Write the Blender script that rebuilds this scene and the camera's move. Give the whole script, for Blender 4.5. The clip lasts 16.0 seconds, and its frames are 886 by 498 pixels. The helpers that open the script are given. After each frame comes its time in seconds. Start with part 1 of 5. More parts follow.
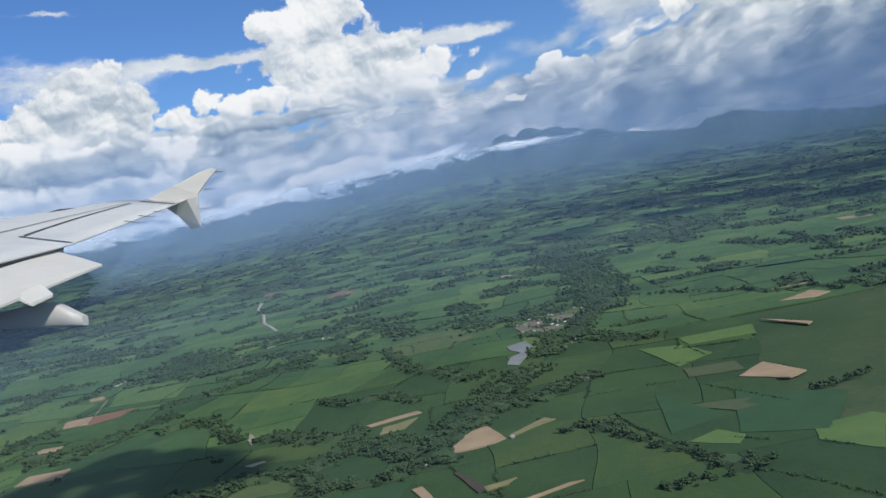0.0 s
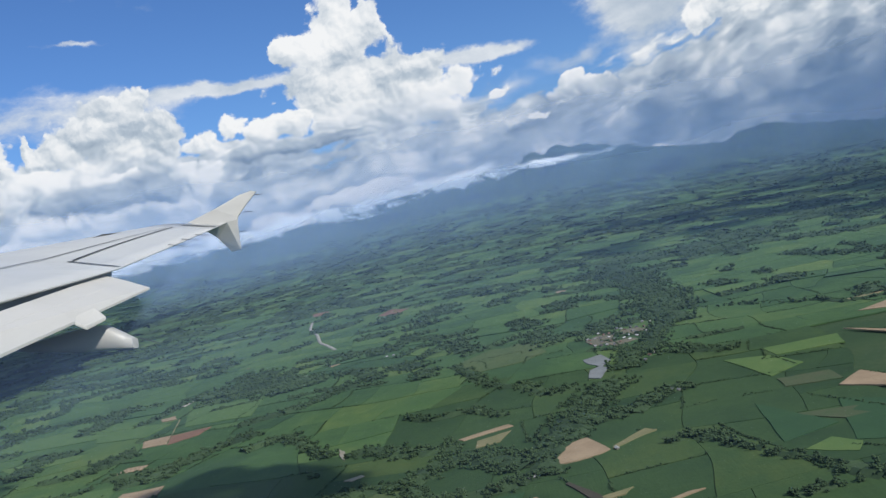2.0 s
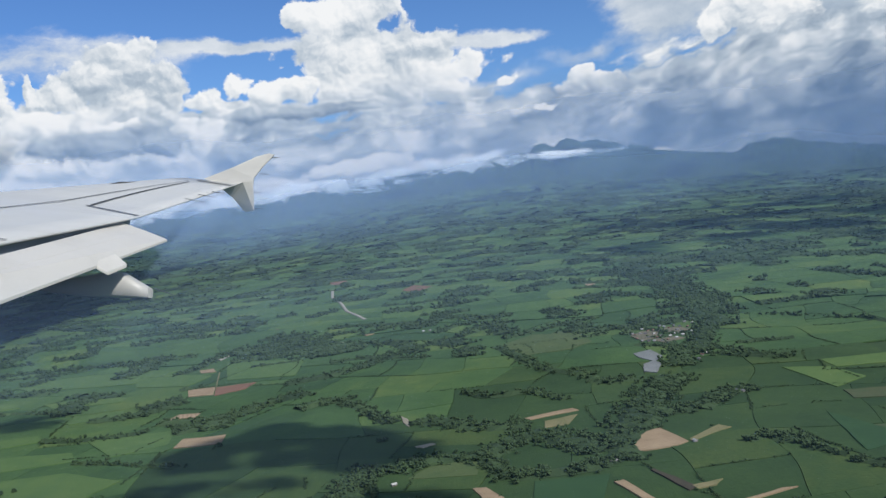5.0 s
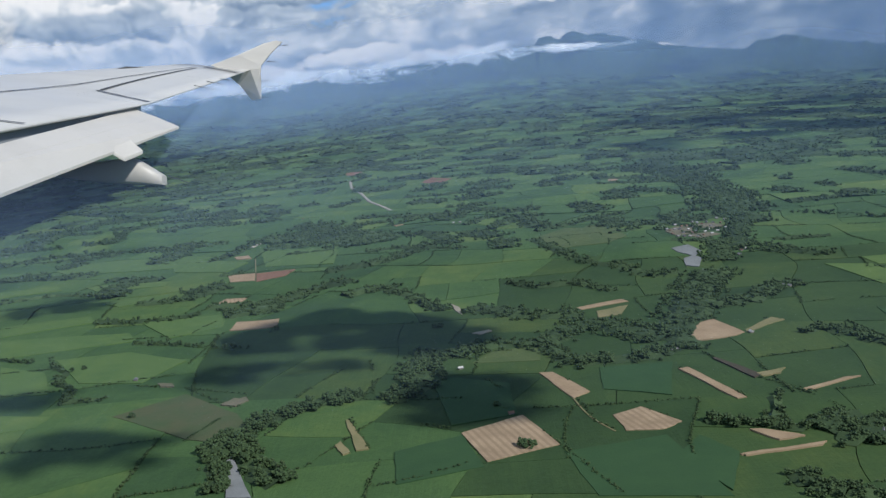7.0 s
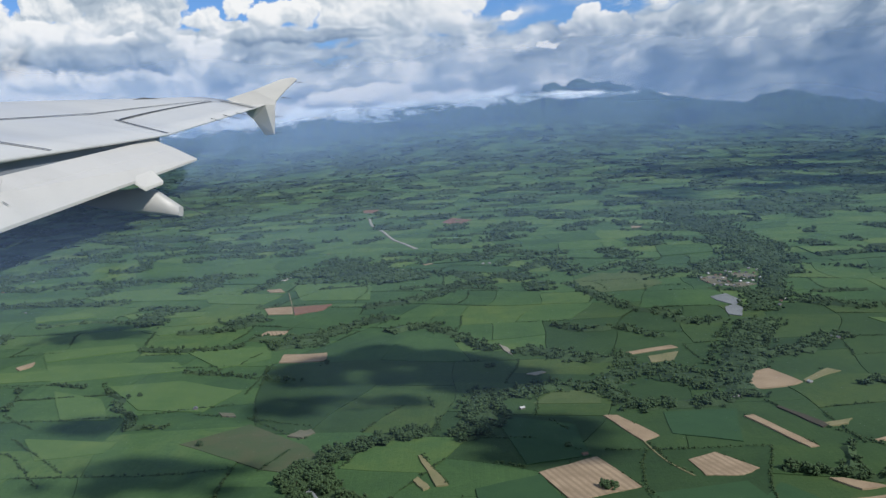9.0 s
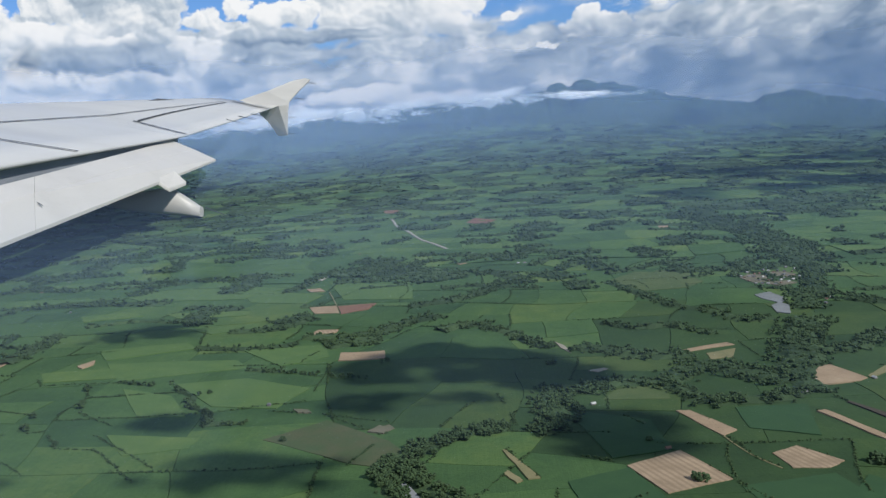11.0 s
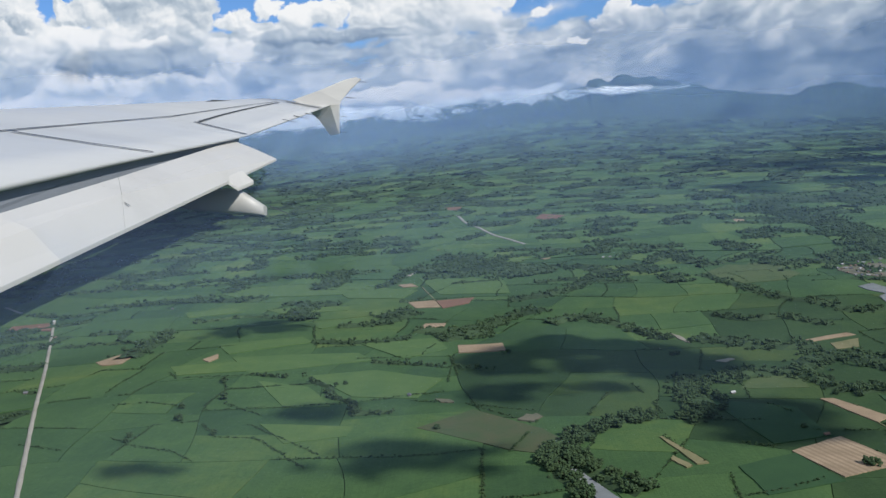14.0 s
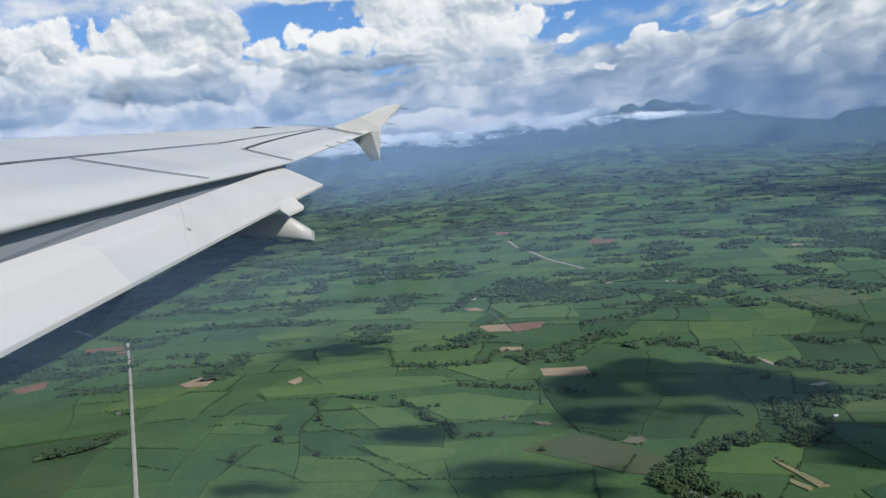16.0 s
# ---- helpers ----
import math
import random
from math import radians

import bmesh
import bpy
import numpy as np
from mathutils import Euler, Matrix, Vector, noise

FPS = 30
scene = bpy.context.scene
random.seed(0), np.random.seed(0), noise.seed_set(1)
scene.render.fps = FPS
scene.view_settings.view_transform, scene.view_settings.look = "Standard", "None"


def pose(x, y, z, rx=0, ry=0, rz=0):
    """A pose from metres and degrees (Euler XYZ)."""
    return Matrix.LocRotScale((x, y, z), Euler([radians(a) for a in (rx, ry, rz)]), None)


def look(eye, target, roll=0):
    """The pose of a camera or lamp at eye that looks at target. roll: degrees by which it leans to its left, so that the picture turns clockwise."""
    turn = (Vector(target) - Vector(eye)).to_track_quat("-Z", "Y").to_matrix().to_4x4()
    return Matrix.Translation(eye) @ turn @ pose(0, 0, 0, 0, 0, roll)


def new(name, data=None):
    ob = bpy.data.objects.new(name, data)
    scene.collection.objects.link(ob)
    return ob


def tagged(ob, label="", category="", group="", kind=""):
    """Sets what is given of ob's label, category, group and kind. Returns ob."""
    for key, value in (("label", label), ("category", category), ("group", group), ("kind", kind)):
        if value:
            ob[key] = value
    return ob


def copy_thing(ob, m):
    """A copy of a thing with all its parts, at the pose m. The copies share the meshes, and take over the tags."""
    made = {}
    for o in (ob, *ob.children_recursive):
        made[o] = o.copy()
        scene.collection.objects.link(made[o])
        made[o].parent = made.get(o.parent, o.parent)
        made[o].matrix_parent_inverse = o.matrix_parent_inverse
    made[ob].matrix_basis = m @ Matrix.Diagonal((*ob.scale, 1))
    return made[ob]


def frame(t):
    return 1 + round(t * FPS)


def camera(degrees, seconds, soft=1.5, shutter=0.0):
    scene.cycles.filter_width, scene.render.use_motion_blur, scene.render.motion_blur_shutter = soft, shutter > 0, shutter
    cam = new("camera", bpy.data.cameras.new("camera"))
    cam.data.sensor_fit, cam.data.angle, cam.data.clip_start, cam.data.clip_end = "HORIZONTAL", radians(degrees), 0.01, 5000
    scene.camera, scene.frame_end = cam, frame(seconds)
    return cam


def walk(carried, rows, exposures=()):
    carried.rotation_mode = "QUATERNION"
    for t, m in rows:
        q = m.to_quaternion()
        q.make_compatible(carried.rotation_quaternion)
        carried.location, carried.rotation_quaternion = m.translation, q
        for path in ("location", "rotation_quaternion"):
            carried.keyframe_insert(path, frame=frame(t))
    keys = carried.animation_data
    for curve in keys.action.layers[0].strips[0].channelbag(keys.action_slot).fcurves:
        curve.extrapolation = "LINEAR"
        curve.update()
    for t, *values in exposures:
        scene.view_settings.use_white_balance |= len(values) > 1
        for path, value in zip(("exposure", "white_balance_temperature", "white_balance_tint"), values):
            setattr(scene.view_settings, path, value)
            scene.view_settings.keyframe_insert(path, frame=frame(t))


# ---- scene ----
EXPO = 0.01
cam = camera(51.7, 16.0, soft=1.4)
METRES, EYE, TILT, LEAN, TURN = 200.0, 79.2, -3.108, 11.569, 0.0
ROWS = [
    (0.0, 0.0, 0.0, 0.0, 0.0, 0.0, -0.0),
    (0.5, -0.0305, -0.0056, -0.0018, 0.68, -0.12, 0.24),
    (1.0, -0.0604, -0.0094, -0.0036, 1.12, 0.14, 0.53),
    (1.5, -0.0903, -0.015, -0.0056, 1.51, 0.69, 0.8),
    (2.0, -0.1204, -0.021, -0.0077, 1.62, 1.22, 0.99),
    (2.5, -0.1519, -0.026, -0.0089, 1.44, 1.41, 0.81),
    (3.0, -0.182, -0.0313, -0.0111, 0.84, 1.97, -0.01),
    (5.5, -0.3306, -0.065, -0.025, 0.92, -1.44, -6.34),
    (6.0, -0.3617, -0.0698, -0.0284, 0.58, -3.51, -7.49),
    (6.5, -0.3897, -0.0761, -0.0332, 0.28, -5.27, -6.3),
    (7.0, -0.4192, -0.0813, -0.0383, 0.8, -6.53, -5.89),
    (7.5, -0.4493, -0.0851, -0.0424, 0.55, -5.98, -6.92),
    (8.0, -0.4791, -0.0914, -0.0458, 0.52, -5.04, -7.61),
    (8.5, -0.5089, -0.0978, -0.0501, 0.54, -4.45, -7.8),
    (9.0, -0.5391, -0.1036, -0.0537, 0.65, -3.96, -7.95),
    (11.5, -0.6914, -0.139, -0.0766, 0.69, -3.92, -7.8),
    (12.0, -0.7225, -0.1444, -0.0814, 1.22, -3.21, -7.42),
    (12.5, -0.7533, -0.1508, -0.0858, 1.64, -2.58, -6.9),
    (13.0, -0.7838, -0.1581, -0.0903, 1.88, -2.66, -6.92),
    (13.5, -0.8145, -0.1671, -0.0955, 2.21, -3.6, -7.15),
    (14.0, -0.8458, -0.1759, -0.1016, 2.63, -4.34, -7.21),
    (14.5, -0.8767, -0.1826, -0.107, 2.93, -4.6, -7.27),
    (15.0, -0.9084, -0.1899, -0.1118, 3.54, -4.28, -7.25),
    (15.5, -0.9398, -0.1966, -0.1167, 4.05, -3.6, -7.18),
    (16.0, -0.9705, -0.2005, -0.1208, 4.33, -2.95, -7.08),
]
walk(cam, [(t, pose(0, 0, EYE, TILT, LEAN, TURN) @ pose(METRES * x, METRES * y, METRES * z, 90 + pitch, roll, yaw)) for t, x, y, z, yaw, pitch, roll in ROWS],
     exposures=[(0.0, EXPO), (16.0, EXPO)])


# ---- node arithmetic ----
class Num:
    """A socket with ordinary arithmetic, for writing shaders as formulas."""

    def __init__(self, tree, socket):
        self.tree, self.socket = tree, socket

    def op(self, kind, *others, clamp=False):
        node = self.tree.nodes.new("ShaderNodeMath")
        node.operation, node.use_clamp = kind, clamp
        for slot, v in zip(node.inputs, (self, *others)):
            if isinstance(v, Num):
                self.tree.links.new(v.socket, slot)
            else:
                slot.default_value = v
        return Num(self.tree, node.outputs[0])

    def __add__(self, v):
        return self.op("ADD", v)

    def __sub__(self, v):
        return self.op("SUBTRACT", v)

    def __mul__(self, v):
        return self.op("MULTIPLY", v)

    def step(self, a, b, lo=0.0, hi=1.0):
        node = self.tree.nodes.new("ShaderNodeMapRange")
        node.interpolation_type = "SMOOTHSTEP"
        self.tree.links.new(self.socket, node.inputs[0])
        for i, v in enumerate((a, b, lo, hi)):
            node.inputs[i + 1].default_value = v
        return Num(self.tree, node.outputs[0])


def vec(tree, *xyz):
    node = tree.nodes.new("ShaderNodeCombineXYZ")
    for slot, v in zip(node.inputs, xyz):
        if isinstance(v, Num):
            tree.links.new(v.socket, slot)
        else:
            slot.default_value = v
    return node.outputs[0]


def fbm(tree, where, scale=1.0, detail=6.0, rough=0.55, distort=0.0):
    node = tree.nodes.new("ShaderNodeTexNoise")
    tree.links.new(where, node.inputs["Vector"])
    for key, v in (("Scale", scale), ("Detail", detail), ("Roughness", rough), ("Distortion", distort)):
        node.inputs[key].default_value = v
    return Num(tree, node.outputs[0])


def ramp(tree, value, *stops):
    node = tree.nodes.new("ShaderNodeValToRGB")
    if isinstance(value, Num):
        value = value.socket
    tree.links.new(value, node.inputs[0])
    els = node.color_ramp.elements
    for i, (at, colour) in enumerate(stops):
        e = els[i] if i < 2 else els.new(at)
        e.position, e.color = at, (*colour, 1)
    return node.outputs[0]


def blend(tree, factor, a, b, kind="MIX"):
    node = tree.nodes.new("ShaderNodeMix")
    node.data_type, node.blend_type = "RGBA", kind
    for slot, v in ((node.inputs[0], factor), (node.inputs[6], a), (node.inputs[7], b)):
        if isinstance(v, Num):
            v = v.socket
        if isinstance(v, (int, float)):
            slot.default_value = v
        elif isinstance(v, tuple):
            slot.default_value = (*v, 1)
        else:
            tree.links.new(v, slot)
    return node.outputs[2]


# ---- sky and sun ----
SUN_WAY = Vector((0.62, -0.45, 0.64)).normalized()
sky_world = bpy.data.worlds.new("sky")
scene.world = sky_world
sky_world.use_nodes = True
wt = sky_world.node_tree
wt.nodes.clear()
air = wt.nodes.new("ShaderNodeTexSky")
air.sky_type, air.sun_disc = "NISHITA", False
air.sun_elevation, air.sun_rotation = math.asin(SUN_WAY.z), math.atan2(SUN_WAY.x, SUN_WAY.y)
air.altitude, air.dust_density, air.ozone_density = 600, 0.4, 3.0
blue = wt.nodes.new("ShaderNodeMix")
blue.data_type, blue.blend_type = "RGBA", "MULTIPLY"
blue.inputs[0].default_value = 1.0
wt.links.new(air.outputs[0], blue.inputs[6])
blue.inputs[7].default_value = (0.054, 0.078, 0.113, 1)

coord = wt.nodes.new("ShaderNodeTexCoord")
split = wt.nodes.new("ShaderNodeSeparateXYZ")
wt.links.new(coord.outputs["Generated"], split.inputs[0])
X, Y, Z = (Num(wt, s) for s in split.outputs)
AZ = X.op("ARCTAN2", Y) * 57.2958
EL = Z.op("ARCSINE") * 57.2958


def mass(az, el, wide, high, weight, slant=0.0):
    """A soft heap of cloud round a bearing and a height in degrees; slant: its fall per degree to the right."""
    u = (U - az) * (1 / wide)
    v = (V - el + (U - az) * slant) * (1 / high)
    return ((u * u + v * v) * -1.0).op("EXPONENT") * weight


def heap(*masses):
    total = mass(*masses[0])
    for m in masses[1:]:
        total = total + mass(*m)
    return total


# bearings and heights, stirred a little so that no cloud has a plain outline
U = AZ + (fbm(wt, vec(wt, AZ * 0.30, EL * 0.40, 3.0), 1.0, 6.0, 0.6) - 0.5) * 2.2
V = EL + (fbm(wt, vec(wt, AZ * 0.30, EL * 0.40, 9.0), 1.0, 6.0, 0.6) - 0.5) * 1.7
AIM = vec(wt, U, V, 0.0)


def moved(where, du, dv):
    node = wt.nodes.new("ShaderNodeVectorMath")
    wt.links.new(where, node.inputs[0])
    node.inputs[1].default_value = (du, dv, 0)
    return node.outputs[0]


def lobes(where, heaps):
    """How deep a bearing lies inside the nearest lobe: 1 in its heart, 0 on its rim. Each lobe: bearing, height, half width, half height."""
    near = None
    for az, el, wide, high in heaps:
        a = wt.nodes.new("ShaderNodeVectorMath")
        a.operation = "MULTIPLY_ADD"
        wt.links.new(where, a.inputs[0])
        a.inputs[1].default_value, a.inputs[2].default_value = (1 / wide, 1 / high, 0), (-az / wide, -el / high, 0)
        d = wt.nodes.new("ShaderNodeVectorMath")
        d.operation = "DOT_PRODUCT"
        wt.links.new(a.outputs[0], d.inputs[0])
        wt.links.new(a.outputs[0], d.inputs[1])
        r = Num(wt, d.outputs["Value"])
        near = r if near is None else near.op("SMOOTH_MIN", r, 0.15)
    return near.op("POWER", 0.5) * -1.0 + 1.0


def cauliflower(where, scale, seed):
    """Rounded heads of cumulus at several sizes, 0 on a head's crown."""
    node = wt.nodes.new("ShaderNodeTexVoronoi")
    node.voronoi_dimensions, node.feature, node.normalize = "2D", "SMOOTH_F1", True
    wt.links.new(moved(where, seed, seed * 1.7), node.inputs["Vector"])
    for key, v in (("Scale", scale), ("Detail", 3.0), ("Roughness", 0.46), ("Lacunarity", 2.1), ("Smoothness", 0.4)):
        node.inputs[key].default_value = v
    return Num(wt, node.outputs["Distance"])


SHADES = ((0.0, (0.13, 0.20, 0.31)), (0.3, (0.24, 0.32, 0.43)), (0.6, (0.46, 0.54, 0.63)), (0.85, (0.76, 0.80, 0.84)), (1.0, (0.89, 0.905, 0.92)))


def cumulus_layer(behind, heaps, base, form, scale, seed, rough=1.7, edge=0.22):
    """Heaped cloud over what lies behind it, with crisp heads lit from above and a greyer foot."""
    n0, n1 = cauliflower(AIM, scale, seed), cauliflower(moved(AIM, 0.14, 0.24), scale, seed)
    d0, d1 = lobes(AIM, heaps), lobes(moved(AIM, 0.40, 0.75), heaps)
    body = d0 + (n0 * -1.0 + 0.34) * rough
    tone = (d0 - d1) * form + (n1 - n0) * 1.05 + (broad - 0.5) * 0.5 + (soft - 0.5) * 1.0 + body.step(0.0, 0.45, 0.08, 0.0) + base
    return blend(wt, body.step(0.0, edge), behind, ramp(wt, tone, *SHADES))


broad = fbm(wt, vec(wt, AZ * 0.30, EL * 0.42, 0.0), 1.0, 8.0, 0.58)
soft = fbm(wt, vec(wt, U * 0.22, V * 0.34, 15.0), 1.0, 2.0, 0.5)
SLOPE = V - U * U.step(0.0, 22.0, 0.02, 0.17)
streak = fbm(wt, vec(wt, U * 0.19, SLOPE * 0.52, 7.0), 1.0, 7.0, 0.58)
fleck = fbm(wt, vec(wt, U * 0.34, SLOPE * 0.90, 2.0), 1.0, 7.0, 0.6)
# thin high cloud: veils round the towers, a flat anvil, a wisp, and the milky east
# unseen cloud overhead and far to the sides is added to lift the fill light
veil = heap((-19.5, 10.6, 5.0, 1.8, 0.75), (-28, 10.8, 5.5, 1.5, 0.7), (-12.5, 10.9, 4.2, 0.42, 1.3, 0.04), (-13.5, 17.0, 7.5, 1.0, 0.45), (-21.1, 14.7, 1.9, 0.20, 0.75, 0.08),
            (2.2, 9.75, 4.2, 0.42, 1.25, 0.02), (0.5, 7.0, 6.0, 0.8, 0.8), (12.5, 10.8, 2.6, 2.6, 0.85), (20, 11.5, 6.5, 6.0, 1.1), (29, 9, 7, 6, 1.0), (8, 8.2, 3.0, 0.7, 0.6)) + EL.step(17.0, 30.0, 0.0, 0.55) + AZ.op("ABSOLUTE").step(32.0, 50.0, 0.0, 0.5)
veil = (veil + (streak - 0.5) * 1.3 + (broad - 0.5) * 0.9).step(0.28, 0.95, 0.0, 0.93)
haze = blend(wt, veil, blue.outputs[2], ramp(wt, streak * 0.5 + broad * 0.5 + EL.step(15.0, 16.5, 0.18, -0.10) + AZ.step(4.0, 14.0, 0.08, -0.06), *SHADES))
# the tower and its shoulders
over = cumulus_layer(haze, ((-5.3, 14.3, 1.2, 1.3), (-3.4, 13.2, 1.3, 1.4), (-8.7, 12.5, 1.5, 1.1), (-5.8, 12.2, 2.9, 2.1), (-5.2, 9.8, 4.6, 2.0), (-1.2, 10.2, 2.2, 0.8), (-3.4, 8.0, 6.0, 1.9),
                            (16.0, 8.6, 1.1, 1.0), (17.7, 9.6, 1.4, 1.6), (19.6, 8.2, 2.6, 1.9), (8.2, 6.9, 0.75, 0.8), (9.5, 6.1, 1.5, 0.8), (8.0, 5.7, 2.4, 0.9)), 0.80, 0.20, 0.55, 3.0)
# the domes beside it
over = cumulus_layer(over, ((-18.9, 10.5, 1.7, 1.4), (-20.9, 9.8, 1.6, 1.4), (-23.0, 8.9, 1.6, 1.2), (-17.4, 9.2, 1.6, 1.3), (-19.8, 7.8, 4.2, 2.2), (-15.2, 8.0, 1.4, 0.9), (-12.7, 8.5, 1.05, 0.85), (-11.0, 7.9, 1.3, 0.8), (-9.4, 8.2, 1.2, 0.8),
                            (-13.5, 7.0, 3.6, 1.0), (-26.9, 8.7, 1.7, 1.4), (-29.4, 8.4, 1.9, 1.3), (-24.6, 8.9, 0.45, 1.0), (-25.2, 7.1, 2.4, 1.4), (-33, 8.0, 3.0, 2.0)), 0.72, 0.26, 0.62, 11.0)
# the layered deck below, torn into bands, that reaches down to the horizon
brink = EL - AZ.step(8.0, 22.0, 6.7, 8.5) - (fleck - 0.5) * 5.0 - (streak - 0.5) * 4.0
drop = heap((25, 2.2, 9.0, 3.2, -0.42), (12.0, 2.8, 7.0, 1.4, -0.22), (-20, 3.4, 12.0, 1.4, 0.10), (17, 6.2, 6, 1.6, 0.10), (0, 5.0, 5, 1.2, 0.06))
bands = (streak - 0.5) * 1.5 + (fleck - 0.5) * 1.05 + (broad - 0.5) * 0.4 + (cauliflower(AIM, 0.45, 5.0) * -1.0 + 0.30) * 0.9 + drop + 0.58
over = blend(wt, brink.step(0.5, -0.6), over, ramp(wt, bands, *SHADES))
# bright heads in front of the deck
over = cumulus_layer(over, ((-24.2, 6.9, 1.6, 1.2), (-20.6, 6.3, 1.8, 1.0), (-15.7, 6.1, 1.3, 1.1), (-17.8, 5.0, 3.0, 1.1), (-28.0, 6.8, 2.0, 1.6), (-24.0, 4.8, 4.0, 1.0), (-31, 6.6, 2.2, 1.6), (-25.5, 3.6, 4.0, 0.9), (-17.0, 3.5, 3.4, 0.8), (-31, 3.8, 3.0, 1.2), (-20.5, 2.7, 3.0, 0.6)), 0.74, 0.30, 0.70, 21.0)
# grey flat clouds in their own shade
over = cumulus_layer(over, ((-21.6, 5.9, 4.6, 0.95), (-18.0, 5.6, 2.0, 0.95), (-14.0, 4.6, 1.5, 1.25), (-10.5, 6.75, 4.2, 0.60), (-6.4, 6.55, 3.4, 0.42), (-28.8, 5.0, 3.2, 1.2), (-11.8, 5.2, 2.3, 0.7)), 0.35, 0.24, 0.55, 33.0, 1.0, 0.35)
# low bright cloud over the far plain and beside the mountain
over = cumulus_layer(over, ((-6.6, 2.95, 3.2, 0.52), (-4.2, 3.2, 1.6, 0.5), (-11.4, 2.25, 2.2, 0.52), (-9.2, 1.8, 1.8, 0.42), (-2.0, 2.6, 3.0, 0.38), (-25, 2.9, 3.6, 0.5), (-16, 2.6, 2.4, 0.4), (3.6, 7.1, 0.8, 0.30), (5.8, 5.35, 0.7, 0.24), (12.2, 1.65, 1.6, 0.22)), 0.80, 0.28, 0.85, 41.0, 1.5, 0.35)
# below the horizon the sky goes on as pale mist
full = blend(wt, EL.step(-1.5, 1.2), (0.22, 0.31, 0.42), over)
back = wt.nodes.new("ShaderNodeBackground")
wt.links.new(full, back.inputs[0])
back.inputs[1].default_value = 1.0
out = wt.nodes.new("ShaderNodeOutputWorld")
wt.links.new(back.outputs[0], out.inputs[0])

sun = new("sun", bpy.data.lights.new("sun", "SUN"))
sun.data.energy, sun.data.angle, sun.data.color = 4.3, radians(0.6), (1.0, 0.975, 0.93)
sun.matrix_world = look(SUN_WAY * 900, (0, 0, 0))


# ---- materials ----
def material(name, rough=0.9, metal=0.0):
    m = bpy.data.materials.new(name)
    m.use_nodes = True
    t = m.node_tree
    bsdf = t.nodes["Principled BSDF"]
    bsdf.inputs["Roughness"].default_value, bsdf.inputs["Metallic"].default_value = rough, metal
    bsdf.inputs["Specular IOR Level"].default_value = 0.2
    return m, t, bsdf


def place(t, kind="Object"):
    return t.nodes.new("ShaderNodeTexCoord").outputs[kind]


def world_place(t):
    return t.nodes.new("ShaderNodeNewGeometry").outputs["Position"]


def bump(t, bsdf, height, strength=0.3, distance=0.3):
    node = t.nodes.new("ShaderNodeBump")
    node.inputs["Strength"].default_value, node.inputs["Distance"].default_value = strength, distance
    t.links.new(height.socket if isinstance(height, Num) else height, node.inputs["Height"])
    t.links.new(node.outputs[0], bsdf.inputs["Normal"])


def stretched(t, where, sx, sy, turn=0.0, sz=1.0):
    node = t.nodes.new("ShaderNodeMapping")
    t.links.new(where, node.inputs[0])
    node.inputs["Rotation"].default_value = (0, 0, turn)
    node.inputs["Scale"].default_value = (sx, sy, sz)
    return node.outputs[0]


def crop_material(name, island, *stops):
    """A standing crop: one green per field, mottled by growth, with fine rows."""
    m, t, bsdf = material(name)
    where = world_place(t)
    if island:
        pick = Num(t, t.nodes.new("ShaderNodeNewGeometry").outputs["Random Per Island"])
    else:
        pick = Num(t, t.nodes.new("ShaderNodeObjectInfo").outputs["Random"])
    growth = fbm(t, where, 0.018, 7.0, 0.62, 0.6)
    grain = fbm(t, where, 0.9, 5.0, 0.65)
    rows = fbm(t, stretched(t, where, 2.2, 0.05, 0.35), 1.0, 2.0)
    mottle = fbm(t, where, 0.11, 5.0, 0.65, 0.8)
    v = pick * 0.5 + (growth - 0.5) * 1.0 + (mottle - 0.5) * 0.55 + 0.24
    base = ramp(t, v, *stops)
    col = blend(t, grain.step(0.3, 0.75, 0.0, 0.5), base, blend(t, 1.0, base, (0.55, 0.6, 0.5), "MULTIPLY"))
    col = blend(t, rows.step(0.4, 0.7, 0.0, 0.22), col, blend(t, 1.0, base, (1.35, 1.3, 1.2), "MULTIPLY"))
    t.links.new(col, bsdf.inputs["Base Color"])
    bump(t, bsdf, grain + rows * 0.4, 0.5, 0.35)
    return m


GREENS = ((0.0, (0.026, 0.060, 0.026)), (0.3, (0.040, 0.085, 0.031)), (0.6, (0.058, 0.112, 0.037)), (0.82, (0.084, 0.134, 0.040)), (1.0, (0.118, 0.156, 0.046)))
cane = crop_material("sugar_cane", False, *GREENS)
# same cane greens darkened: cloud shade put into the colour of some near fields
cane_shaded = crop_material("shaded_sugar_cane", False, *((at_, tuple(c * 0.67 for c in col_)) for at_, col_ in GREENS))
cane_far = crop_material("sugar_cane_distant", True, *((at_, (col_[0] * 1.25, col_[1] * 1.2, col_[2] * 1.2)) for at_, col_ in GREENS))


def soil_material(name, light, dark, rows=0.0, turn=0.0):
    m, t, bsdf = material(name)
    where = world_place(t)
    patch = fbm(t, where, 0.11, 5.0, 0.6)
    grain = fbm(t, where, 1.6, 5.0, 0.7)
    col = ramp(t, patch * 0.7 + grain * 0.3, (0.3, dark), (0.7, light))
    if rows:
        wave = t.nodes.new("ShaderNodeTexWave")
        t.links.new(stretched(t, where, 1, 1, turn), wave.inputs[0])
        wave.inputs["Scale"].default_value, wave.inputs["Distortion"].default_value = rows, 1.2
        wave.inputs["Detail"].default_value = 2.0
        w = Num(t, wave.outputs[1])
        col = blend(t, w.step(0.35, 0.8, 0.0, 0.55), col, dark)
    t.links.new(col, bsdf.inputs["Base Color"])
    bump(t, bsdf, grain, 0.4, 0.2)
    return m


